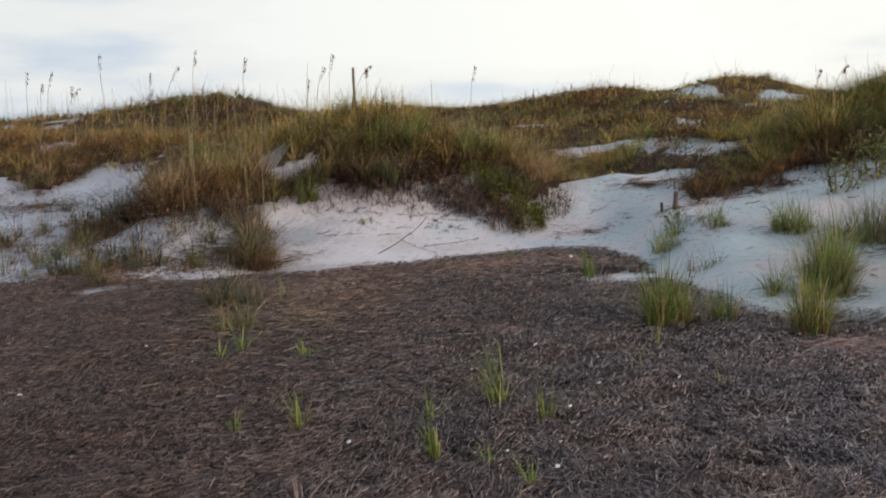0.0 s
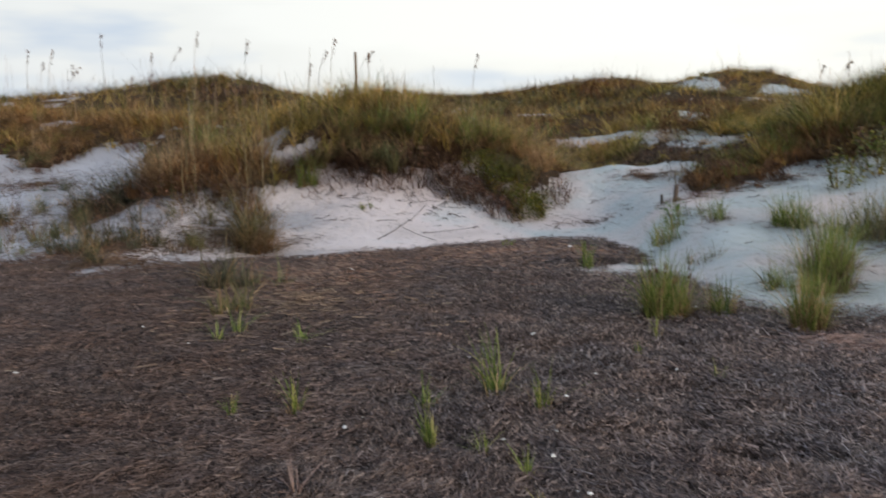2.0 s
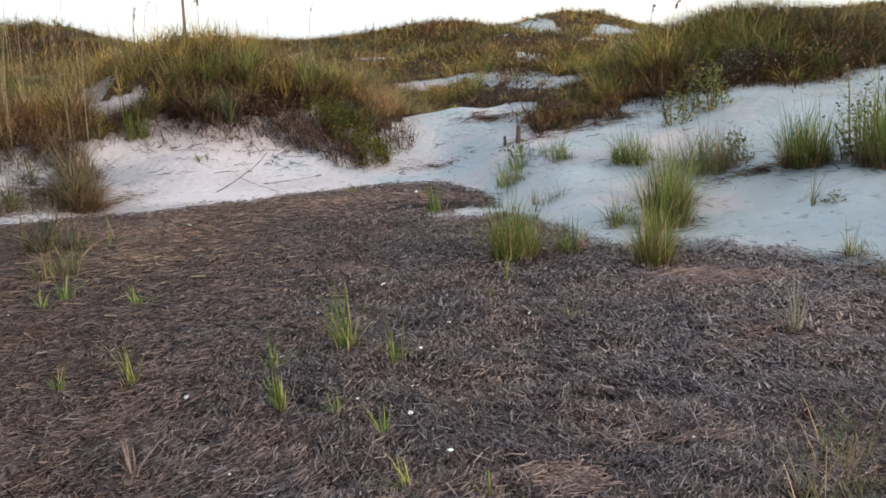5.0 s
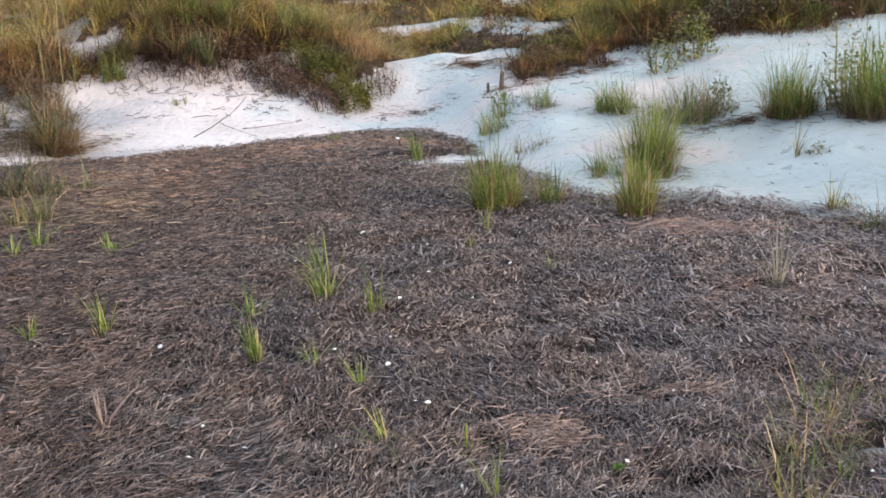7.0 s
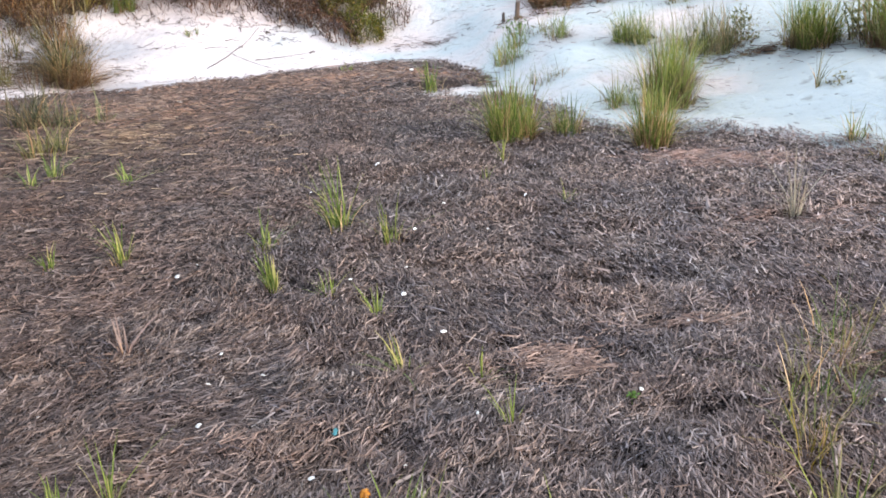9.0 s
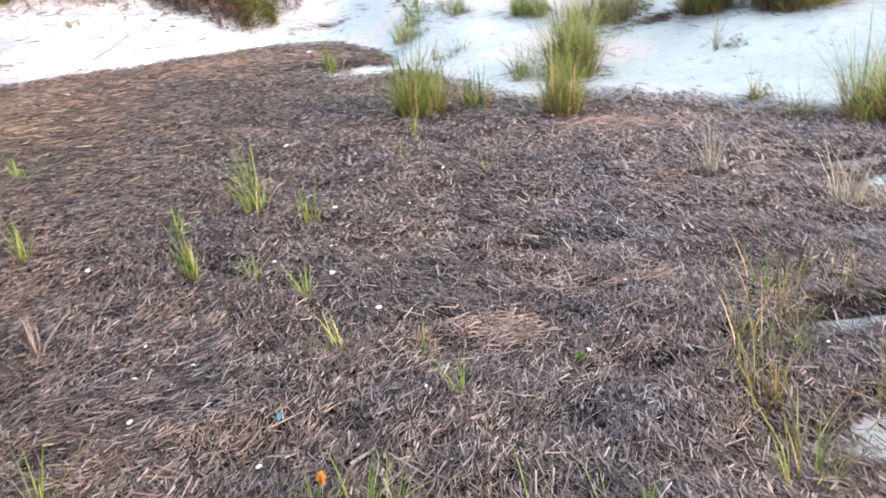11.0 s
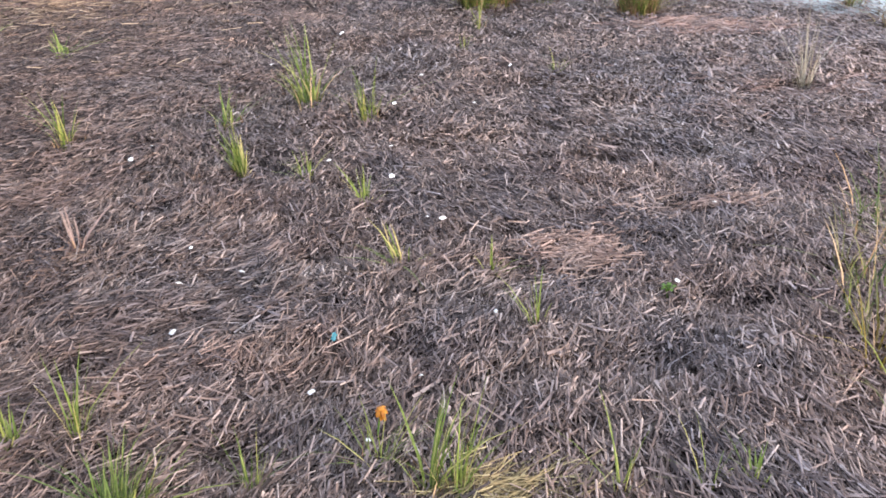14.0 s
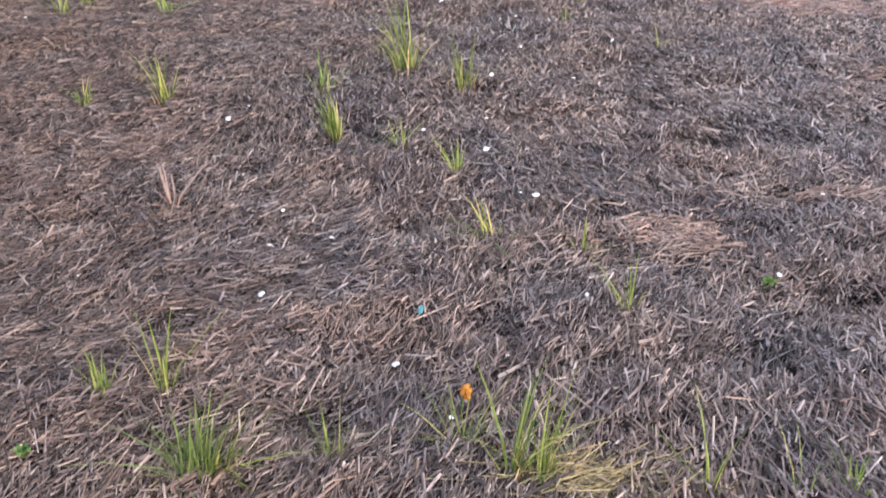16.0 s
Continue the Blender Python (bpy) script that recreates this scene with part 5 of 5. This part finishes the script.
# Tall pale stalks among the brown grass.
for k in range(26):
    x, y = rng.uniform(-7.3, -4.6), rng.uniform(13.2, 15.4)
    ob = anchor("bare_stalk", x, y, "tall pale dead stalk among brown grass", "stalk", "pale stalks in the brown grass", height)
    tall, bow, t = rng.uniform(0.9, 1.7), rng.normal(0, 0.06), np.linspace(0, 1, 6)
    part_mesh("stalk", tube("stalk", np.stack([bow * tall * t**2, 0 * t, tall * t], -1), 0.006, 0.003, YELLOW_STRAW, 4), ob)

# Wooden stake on the middle dune and a stump in the hollow.
def post(name, x, y, tall, thick, lean, label, material):
    bm = bmesh.new()
    bmesh.ops.create_cone(bm, cap_ends=True, segments=8, radius1=thick * 0.5, radius2=thick * 0.42, depth=tall)
    for v in bm.verts:
        v.co.z += tall / 2 - 0.1
        v.co.x += 0.1 * thick * math.sin(9 * v.co.z + v.co.y * 40)
        if v.co.z > tall * 0.5:
            v.co.z += rng.uniform(-0.25, 0.25) * thick
    bmesh.ops.bevel(bm, geom=[e for e in bm.edges if e.is_boundary or e.calc_face_angle(0) > 1], offset=thick * 0.08, segments=2, affect="EDGES")
    me = bpy.data.meshes.new(name)
    bm.to_mesh(me)
    bm.free()
    me.materials.append(material)
    ob = new(name, me)
    ob.matrix_world = pose(x, y, float(height(x, y)), lean, 0, 20)
    return tagged(ob, label, "post")


post("stake", -4.68, 17.3, 1.05, 0.06, 1, "thin weathered wooden stake on the overgrown dune", WOOD)
post("stump", 0.89, 12.9, 0.33, 0.07, 6, "short dark broken stump in the sand", DARK_WOOD)
post("stump", 0.72, 13.05, 0.22, 0.05, -8, "short dark broken stump in the sand", DARK_WOOD)


# Shrubs: limbs and many small leaves.
def shrub(x, y, wide, tall, limbs, leaves, label, tone=None, size=0.035, wood=None):
    ob = anchor("shrub", x, y, label, "shrub", "shrubs on the dunes", height)
    tips = []
    for k in range(limbs):
        turn = rng.uniform(0, 2 * math.pi)
        reach, rise = wide * 0.5 * rng.uniform(0.45, 1.0), tall * rng.uniform(0.45, 1.0)
        t = np.linspace(0, 1, 6)
        foot = wide * 0.3 * math.sqrt(rng.uniform(0, 1))
        pts = np.stack([math.cos(turn) * (foot + (reach - foot) * t), math.sin(turn) * (foot + (reach - foot) * t), rise * (1.5 * t - 0.5 * t * t) * (0.35 + 0.65 * foot / (wide * 0.3) if k % 3 == 0 else 1.0) - 0.05], -1) + rng.normal(0, 0.02, (6, 3)) * t[:, None]
        part_mesh("limb", tube("limb", pts, 0.004 + 0.01 * tall * tall, 0.003, wood or DARK_WOOD, 5), ob)
        tips.append(pts)
    tips = np.concatenate(tips)
    c = tips[rng.integers(0, len(tips), leaves)] + rng.normal(0, 0.055, (leaves, 3)) * [1, 1, 0.9]
    up, around = np.arcsin(rng.uniform(-0.2, 1, leaves)), rng.uniform(0, 2 * math.pi, leaves)
    lobe = 0.72 + 0.42 * fractal(np.cos(around) * 1.7 + up + x, np.sin(around) * 1.7 + 2 * up + y, 1.0, 181, 2)
    deep = lobe * rng.uniform(0.6, 1.0, leaves) ** 0.5
    dome = np.stack([np.cos(around) * np.cos(up) * wide * 0.55 * deep, np.sin(around) * np.cos(up) * wide * 0.55 * deep, np.sin(up) * tall * 1.12 * deep], -1)
    c = np.where((rng.uniform(0, 1, leaves) < 0.7)[:, None], dome, c)
    turn, tilt = rng.uniform(0, 2 * math.pi, leaves), rng.normal(0.3, 0.5, leaves)
    long = size * rng.uniform(0.6, 1.3, leaves)
    d = np.stack([np.cos(turn) * np.cos(tilt), np.sin(turn) * np.cos(tilt), np.sin(tilt)], -1)
    s = np.stack([-np.sin(turn), np.cos(turn), rng.normal(0, 0.3, leaves)], -1)
    v = np.stack([c, c + d * (long * 0.55)[:, None] + s * (long * 0.3)[:, None], c + d * long[:, None], c + d * (long * 0.55)[:, None] - s * (long * 0.3)[:, None]], 1)
    i = (np.arange(leaves) * 4)[:, None]
    n = round(60 * wide)
    turn, off = rng.uniform(0, 2 * math.pi, n), wide * 0.42 * np.sqrt(rng.uniform(0, 1, n))
    w, f = blades(np.cos(turn) * off, np.sin(turn) * off, np.full(n, -0.12), tall * rng.uniform(0.2, 0.5, n), np.full(n, 0.009), turn + rng.normal(0, 0.8, n), np.abs(rng.normal(1.0, 0.5, n)))
    part_mesh("undergrowth", mesh_of("undergrowth", w, f, DUNE_DARK), ob, "brown dead twigs round the foot")
    part_mesh("crown", mesh_of("crown", v.reshape(-1, 3), [i + [0, 1, 2, 3]], tone or LEAF), ob)
    return ob


shrub(-1.22, 14.38, 0.9, 0.5, 22, 4800, "dense dark green leafy shrub at the foot of the dune", None, 0.034)
shrub(-1.6, 14.72, 0.95, 0.56, 16, 3200, "dark green leafy shrub growing into the dune grass", None, 0.034)
shrub(-2.0, 15.0, 0.9, 0.5, 14, 2200, "olive leafy shrub among the dune grass", None, 0.034)
shrub(-1.05, 14.95, 0.5, 0.6, 8, 150, "low twiggy shrub with pale dry seed heads", RED_STRAW, 0.03)
for x, y in [(-2.45, 14.7), (-2.15, 14.6), (-1.6, 14.2)]:
    shrub(x, y, 0.8, 0.45, 16, 1500, "tangled dark brown shrub hanging over the sand face", DUNE_DARK, 0.035)
for x, y in [(1.9, 20.9), (2.4, 21.2), (2.9, 21.4), (1.4, 20.6), (3.3, 21.8)]:
    shrub(x, y, 0.9, 0.5, 12, 1400, "low rusty bush in a sandy hollow of the dunes", DUNE_RUST, 0.05)
shrub(-0.75, 14.75, 0.6, 0.45, 12, 500, "low reddish-brown shrub beside pale sand", DUNE_DARK)
for x, y in [(-2.6, 14.95), (-3.1, 15.1), (-1.95, 14.5), (0.4, 16.9), (1.3, 16.4), (0.9, 17.4), (2.2, 15.4), (2.8, 14.9), (1.7, 14.2)]:
    shrub(x, y, 0.85, 0.42, 14, 650, "low red-brown woody shrub on the dune margin", DUNE_DARK, 0.04)
for x, y in [(-8.1, 14.7), (-7.5, 14.9), (-8.6, 14.5), (-7.9, 14.2), (-7.1, 14.0), (-6.8, 13.5), (-6.2, 13.4), (-5.7, 13.5), (-12.6, 17.0), (-13.3, 17.3)]:
    shrub(x, y, 1.0, 0.42, 10, 700, "low dark brown brush under grey-green grass", DUNE_DARK, 0.04)
for k in range(16):
    x = 3.6 + 0.22 * k + rng.normal(0, 0.1)
    y = float(np.interp(x, EDGE_X, EDGE_Y) + np.interp(x, VEG_X, VEG_S)) + rng.uniform(0.2, 1.3)
    shrub(x, y, rng.uniform(0.7, 1.1), rng.uniform(0.35, 0.6), 12, 600, "dark brown tangled brush overhanging the sand slope", (DUNE_DARK, DUNE_RUST, DARK_GREEN)[k % 3], 0.045)
shrub(2.94, 9.86, 0.40, 0.40, 9, 320, "small leafy green herb on the sand slope", GREY_GREEN, 0.045, GREY_GREEN)
shrub(3.4, 12.6, 0.7, 0.7, 12, 600, "leafy yellow-green shrub in front of the dune grass", LEAF, 0.055, GREY_GREEN)
shrub(2.9, 12.3, 0.6, 0.6, 10, 380, "half-bare brown and green shrub on the slope", LEAF, 0.05, OCHRE_BROWN)
for x, y, tall in [(3.85, 8.9, 0.75), (3.98, 9.25, 0.95), (4.25, 9.0, 0.8)]:
    shrub(x, y, 0.6, tall, 9, 330, "tall leafy green herb beside a grass clump", GREY_GREEN, 0.05, GREY_GREEN)
shrub(0.85, 11.9, 0.4, 0.3, 6, 90, "small sprawling green herb on pale sand", HERB, 0.05)
shrub(3.15, 7.79, 0.25, 0.12, 6, 70, "tiny grey-green plant on bare sand", GREY_GREEN, 0.035)
small_tuft(2.99, 7.85, 0.30, 0.06, 4, "thin dark twig-like sprout on bare sand", GREY_GREEN, 0.5, (0.5, 0.3), 0.008, "sprouts on the bare sand")


# Shells: ribbed fans, hollow side down.
def shell_mesh(size, ribs):
    rows, cols = 5, 2 * ribs + 1
    v = []
    for r in range(rows):
        t = r / (rows - 1)
        for c in range(cols):
            a = radians(-68 + 136 * c / (cols - 1))
            rad = size * t * (1 - 0.10 * abs(a))
            dome = 0.36 * size * math.sin(math.pi * (0.15 + 0.8 * t)) * math.cos(a * 0.9) + (0.035 * size * t if c % 2 else 0)
            v.append((math.sin(a) * rad, math.cos(a) * rad - size * 0.5, dome))
    f = [(r * cols + c, r * cols + c + 1, (r + 1) * cols + c + 1, (r + 1) * cols + c) for r in range(rows - 1) for c in range(cols - 1)]
    me = mesh_of("shell", np.array(v), [np.array(f)], SHELL, True)
    return me


SHELLS = [shell_mesh(0.03, 5), shell_mesh(0.022, 6), shell_mesh(0.038, 5)]
for k, (x, y, size) in enumerate([
    (-0.55, 6.42, 1.5), (-0.26, 4.11, 0.9), (-0.26, 3.80, 1.0), (-0.09, 3.40, 1.0), (-0.14, 3.44, 0.8), (-0.89, 2.77, 1.0), (-0.48, 2.45, 1.15), (-0.92, 5.74, 1.2),
    (-0.24, 4.75, 0.8), (-0.51, 4.03, 0.9), (0.14, 4.76, 0.9), (0.39, 5.40, 0.8), (-0.74, 3.11, 0.7), (-1.30, 4.40, 0.7), (-1.34, 4.20, 1.1), (-0.93, 3.29, 0.8),
    (0.85, 3.38, 0.9), (0.67, 7.37, 1.2), (-2.82, 9.79, 1.4), (1.29, 2.67, 1.0), (0.56, 2.82, 0.8), (-0.48, 11.46, 1.8), (-0.87, 8.11, 1.0), (-3.75, 6.74, 1.0),
    (-3.95, 5.33, 1.2), (-3.09, 6.16, 0.8), (-0.09, 5.33, 0.8), (-0.33, 2.18, 0.7), (-0.20, 2.42, 0.6), (-0.93, 3.07, 0.7), (0.02, 2.72, 0.6), (-1.45, 2.85, 0.6)]):
    size *= 0.58 + 0.03 * max(0.0, y - 3.0)
    ob = new("shell", SHELLS[k % 3])
    ob.matrix_world = pose(x, y, float(mat_height(x, y)) + 0.04, rng.uniform(-25, 10), rng.uniform(-20, 20), rng.uniform(0, 360)) @ Matrix.Scale(size, 4)
    tagged(ob, "small weather-whitened shell on the wrack", "shell", "shells on the wrack")


# Flower.
flower = anchor("flower", -0.31, 2.20, "orange daisy-like flower on a green stem in the wrack", "flower")
t = np.linspace(0, 1, 6)
part_mesh("stem", tube("stem", np.stack([0.012 * t**2, 0.01 * np.sin(2 * t), 0.105 * t], -1), 0.003, 0.002, HERB), flower)
top = Vector((0.012, 0.009, 0.108))
for k in range(12):
    a = 2 * math.pi * k / 12
    droop = rng.uniform(0.2, 2.0)
    reach = rng.uniform(0.55, 0.85)
    rows = [(0.004, 0.002, 0.002), (0.011 * reach, 0.0042, 0.0), (0.018 * reach, 0.005, -0.005 * droop), (0.0225 * reach, 0.003, -0.012 * droop)]
    v = [(r * math.cos(a) - w * s * math.sin(a), r * math.sin(a) + w * s * math.cos(a), z) for r, w, z in rows for s in (-1, 1)]
    petal = part_mesh("petal", mesh_of("petal", np.array(v), [np.array([(2 * i, 2 * i + 1, 2 * i + 3, 2 * i + 2) for i in range(3)])], PETAL), flower)
    petal.matrix_basis = Matrix.Translation(top) @ Matrix.Rotation(radians(12), 4, "X")
bm = bmesh.new()
bmesh.ops.create_icosphere(bm, subdivisions=2, radius=0.008, matrix=Matrix.Translation(top + Vector((0, -0.001, 0.002))) @ Matrix.Diagonal((1, 1, 0.6, 1)))
part("disc", bm, DISC, flower, "dark red-brown flower centre")

# A seedling, and a scrap of plastic.
seedling = anchor("seedling", 0.53, 2.80, "tiny bright green seedling with broad leaves", "seedling")
for k in range(5):
    a = 1.2 * k
    rows = [(0.002, 0.002, 0.0), (0.005, 0.003, 0.035), (0.012, 0.007, 0.052), (0.020, 0.0065, 0.056), (0.027, 0.001, 0.05)]
    v = [(r * math.cos(a) - w * s * math.sin(a), r * math.sin(a) + w * s * math.cos(a), z) for r, w, z in rows for s in (-1, 1)]
    part_mesh("leaf", mesh_of("leaf", np.array(v), [np.array([(2 * i, 2 * i + 1, 2 * i + 3, 2 * i + 2) for i in range(4)])], HERB), seedling)
leafy = copy_thing(seedling, pose(-1.25, 2.04, float(mat_height(-1.25, 2.04)), 0, 0, 70) @ Matrix.Scale(0.85, 4))
bm = bmesh.new()
bmesh.ops.create_cube(bm, size=1)
bmesh.ops.scale(bm, vec=(0.018, 0.011, 0.004), verts=bm.verts)
bmesh.ops.subdivide_edges(bm, edges=bm.edges, cuts=3, use_grid_fill=True)
for v in bm.verts:
    v.co += Vector((0.002 * math.sin(v.co.y * 700), 0.003 * math.sin(v.co.x * 320), 0.006 * math.sin(v.co.x * 150 + v.co.y * 90)))
me = bpy.data.meshes.new("plastic_scrap")
bm.to_mesh(me)
bm.free()
me.materials.append(PLASTIC)
scrap = tagged(new("plastic_scrap", me), "crumpled scrap of turquoise plastic on the wrack", "litter")
scrap.matrix_world = pose(-0.43, 2.66, float(mat_height(-0.43, 2.66)) + 0.052, 10, -15, 40)


# ---- fine litter ----
def scatter(name, label, count, cx, cy, rx, ry, material, width, length, yaw, wander, on, lift=0.012):
    r, a = 0.62 * np.abs(rng.normal(0, 1, count)) * (0.8 + 0.4 * rng.uniform(0, 1, count)), rng.uniform(0, 2 * math.pi, count)
    x, y = cx + rx * r * np.cos(a), cy + ry * r * np.sin(a)
    off_mat = (mat_border(x, y) > 0.05) if on is mat_height else np.zeros(count, bool)
    x, y, count = x[~off_mat], y[~off_mat], int((~off_mat).sum())
    v, f = stems(x, y, on(x, y) + 0.006 + rng.uniform(0, lift, count), length * rng.lognormal(0, 0.4, count), width * rng.uniform(0.6, 1.3, count), yaw + rng.normal(0, wander, count), rng.normal(0, 0.12, count))
    return tagged(new(name, mesh_of(name, v, f, material)), label, "straw", kind="stuff")


scatter("straw_patch", "rusty straw round a dead stalk in the wrack", 320, -1.32, 3.30, 0.16, 0.22, RUST_STRAW, 0.004, 0.035, 0.4, 0.9, mat_height, 0.03)
scatter("straw_patch", "brown broken straw round a hollow in the wrack", 900, -0.6, 2.62, 0.22, 0.12, PINK_STRAW, 0.0034, 0.055, 1.5, 0.5, mat_height, 0.045)
scatter("straw_patch", "flattened patch of reddish straw in the wrack", 2200, 0.33, 3.12, 0.15, 0.16, PINK_STRAW, 0.0042, 0.038, 0.25, 0.7, mat_height, 0.046)
scatter("straw_patch", "patch of reddish straw beside the wrack hollow", 420, 0.85, 3.42, 0.4, 0.09, PINK_STRAW, 0.0038, 0.045, 0.2, 0.6, mat_height, 0.04)
scatter("straw_patch", "bent yellowish straw round a grass tuft", 420, -0.05, 1.99, 0.16, 0.07, YELLOW_STRAW, 0.0026, 0.10, 0.3, 0.5, mat_height, 0.03)
scatter("straw_patch", "reddish straw round the foot of a grass clump", 800, 1.75, 6.2, 0.5, 0.25, RED_STRAW, 0.006, 0.09, 0.0, 0.5, mat_height, 0.03)
scatter("straw_patch", "long golden-brown straw lying across the wrack", 1100, -2.8, 7.9, 1.3, 2.2, GOLD_STRAW, 0.006, 0.085, 0.1, 0.6, mat_height, 0.05)
scatter("straw_patch", "rust-coloured straw along the dune foot", 2200, -3.2, 9.6, 1.3, 2.1, RUST_STRAW, 0.008, 0.10, 0.0, 0.7, mat_height, 0.03)
scatter("straw_patch", "rust-coloured straw along the wrack border", 2600, -1.4, 11.2, 2.4, 1.3, RUST_STRAW, 0.009, 0.10, 0.0, 0.7, mat_height, 0.03)
scatter("straw_patch", "pinkish straw round a dry grass tuft", 700, 1.75, 4.75, 0.75, 0.4, RED_STRAW, 0.005, 0.06, 0.3, 0.6, mat_height, 0.03)
scatter("straw_patch", "tan straw spilling round the foot of a grass clump", 200, 1.5, 6.35, 0.3, 0.14, RED_STRAW, 0.005, 0.10, 0.3, 0.6, mat_height, 0.05)
for cx, cy, rx, ry, n in [(-6.9, 11.8, 1.7, 0.9, 3800), (-6.6, 10.9, 1.8, 0.35, 2600), (-10.3, 14.3, 1.4, 0.9, 700), (-11.2, 16.9, 2.6, 0.7, 1500), (-8.0, 14.0, 1.2, 0.7, 1400), (-5.4, 12.5, 0.9, 0.7, 1300), (3.0, 9.25, 0.8, 0.16, 260), (2.3, 13.0, 1.1, 0.3, 300), (0.55, 15.0, 0.6, 0.3, 420), (-0.3, 13.9, 0.9, 0.3, 120), (0.9, 12.9, 0.4, 0.4, 90)]:
    scatter("dead_stems", "brown dead stems and roots lying on the sand", n, cx, cy, rx, ry, THATCH, 0.007, 0.10, 0.0, 1.5, height, 0.03)
n = 16000
x, y = rng.uniform(-13, 6, n), rng.uniform(7, 18, n)
s = past_edge(x, y)
keep = (s > 0.0) & (rng.uniform(0, 1, n) < 0.12 + 0.6 * margin(x, y) + 0.5 * smooth(0.5, 0.0, s) + 0.25 * smooth(-4, -6, x) + 0.8 * blot(x, y, 2.95, 9.35, 0.7, 0.15) + 0.35 * blot(x, y, 0.2, 14.6, 1.2, 0.8))
x, y = x[keep], y[keep]
n = len(x)
v, f = stems(x, y, height(x, y) + 0.003, 0.042 * rng.lognormal(0, 0.7, n), 0.0055 * rng.uniform(0.6, 1.4, n), rng.uniform(0, math.pi, n), rng.normal(0, 0.1, n))
tagged(new("sand_litter", mesh_of("sand_litter", v, f, DARK_WOOD)), "dark bits of dead stems scattered over the sand", "litter", kind="stuff")

# Dead bits gathered round the feet of the clumps.
feet = np.array(FEET)
pick = np.repeat(np.arange(len(feet)), np.clip(feet[:, 3] * 0.35, 10, 70).astype(int))
n = len(pick)
x, y = feet[pick, 0] + rng.normal(0, 0.5, n) * feet[pick, 2], feet[pick, 1] + rng.normal(0, 0.42, n) * feet[pick, 2]
v, f = stems(x, y, np.where(mat_border(x, y) < 0, mat_height(x, y), height(x, y)) + rng.uniform(0.002, 0.02, n), 0.09 * rng.lognormal(0, 0.5, n), 0.006 * rng.uniform(0.6, 1.4, n), rng.uniform(0, math.pi, n), rng.normal(0, 0.15, n))
tagged(new("clump_litter", mesh_of("clump_litter", v, f, THATCH)), "brown dead blades fallen round the grass clumps", "litter", kind="stuff")

# The nearest loose stems, one by one.
STEMS = []
for k in range(8):
    one = np.zeros(1)
    v, f = stems(one, one, one, one + 0.05 + 0.012 * k, one + 0.0055, one, one)
    STEMS.append(mesh_of("straw", v, f, STRAW))
for k in range(300):
    x, y = rng.uniform(-0.9, 0.9), rng.uniform(1.75, 3.3)
    ob = part_mesh("straw", STEMS[k % 8], wrack)
    ob.matrix_basis = pose(x, y, float(mat_height(x, y)) + 0.015, 0, rng.normal(0, 8), math.degrees(4.0 * float(fractal(np.array(x), np.array(y), 0.45, 81)) + rng.normal(0, 0.7)))
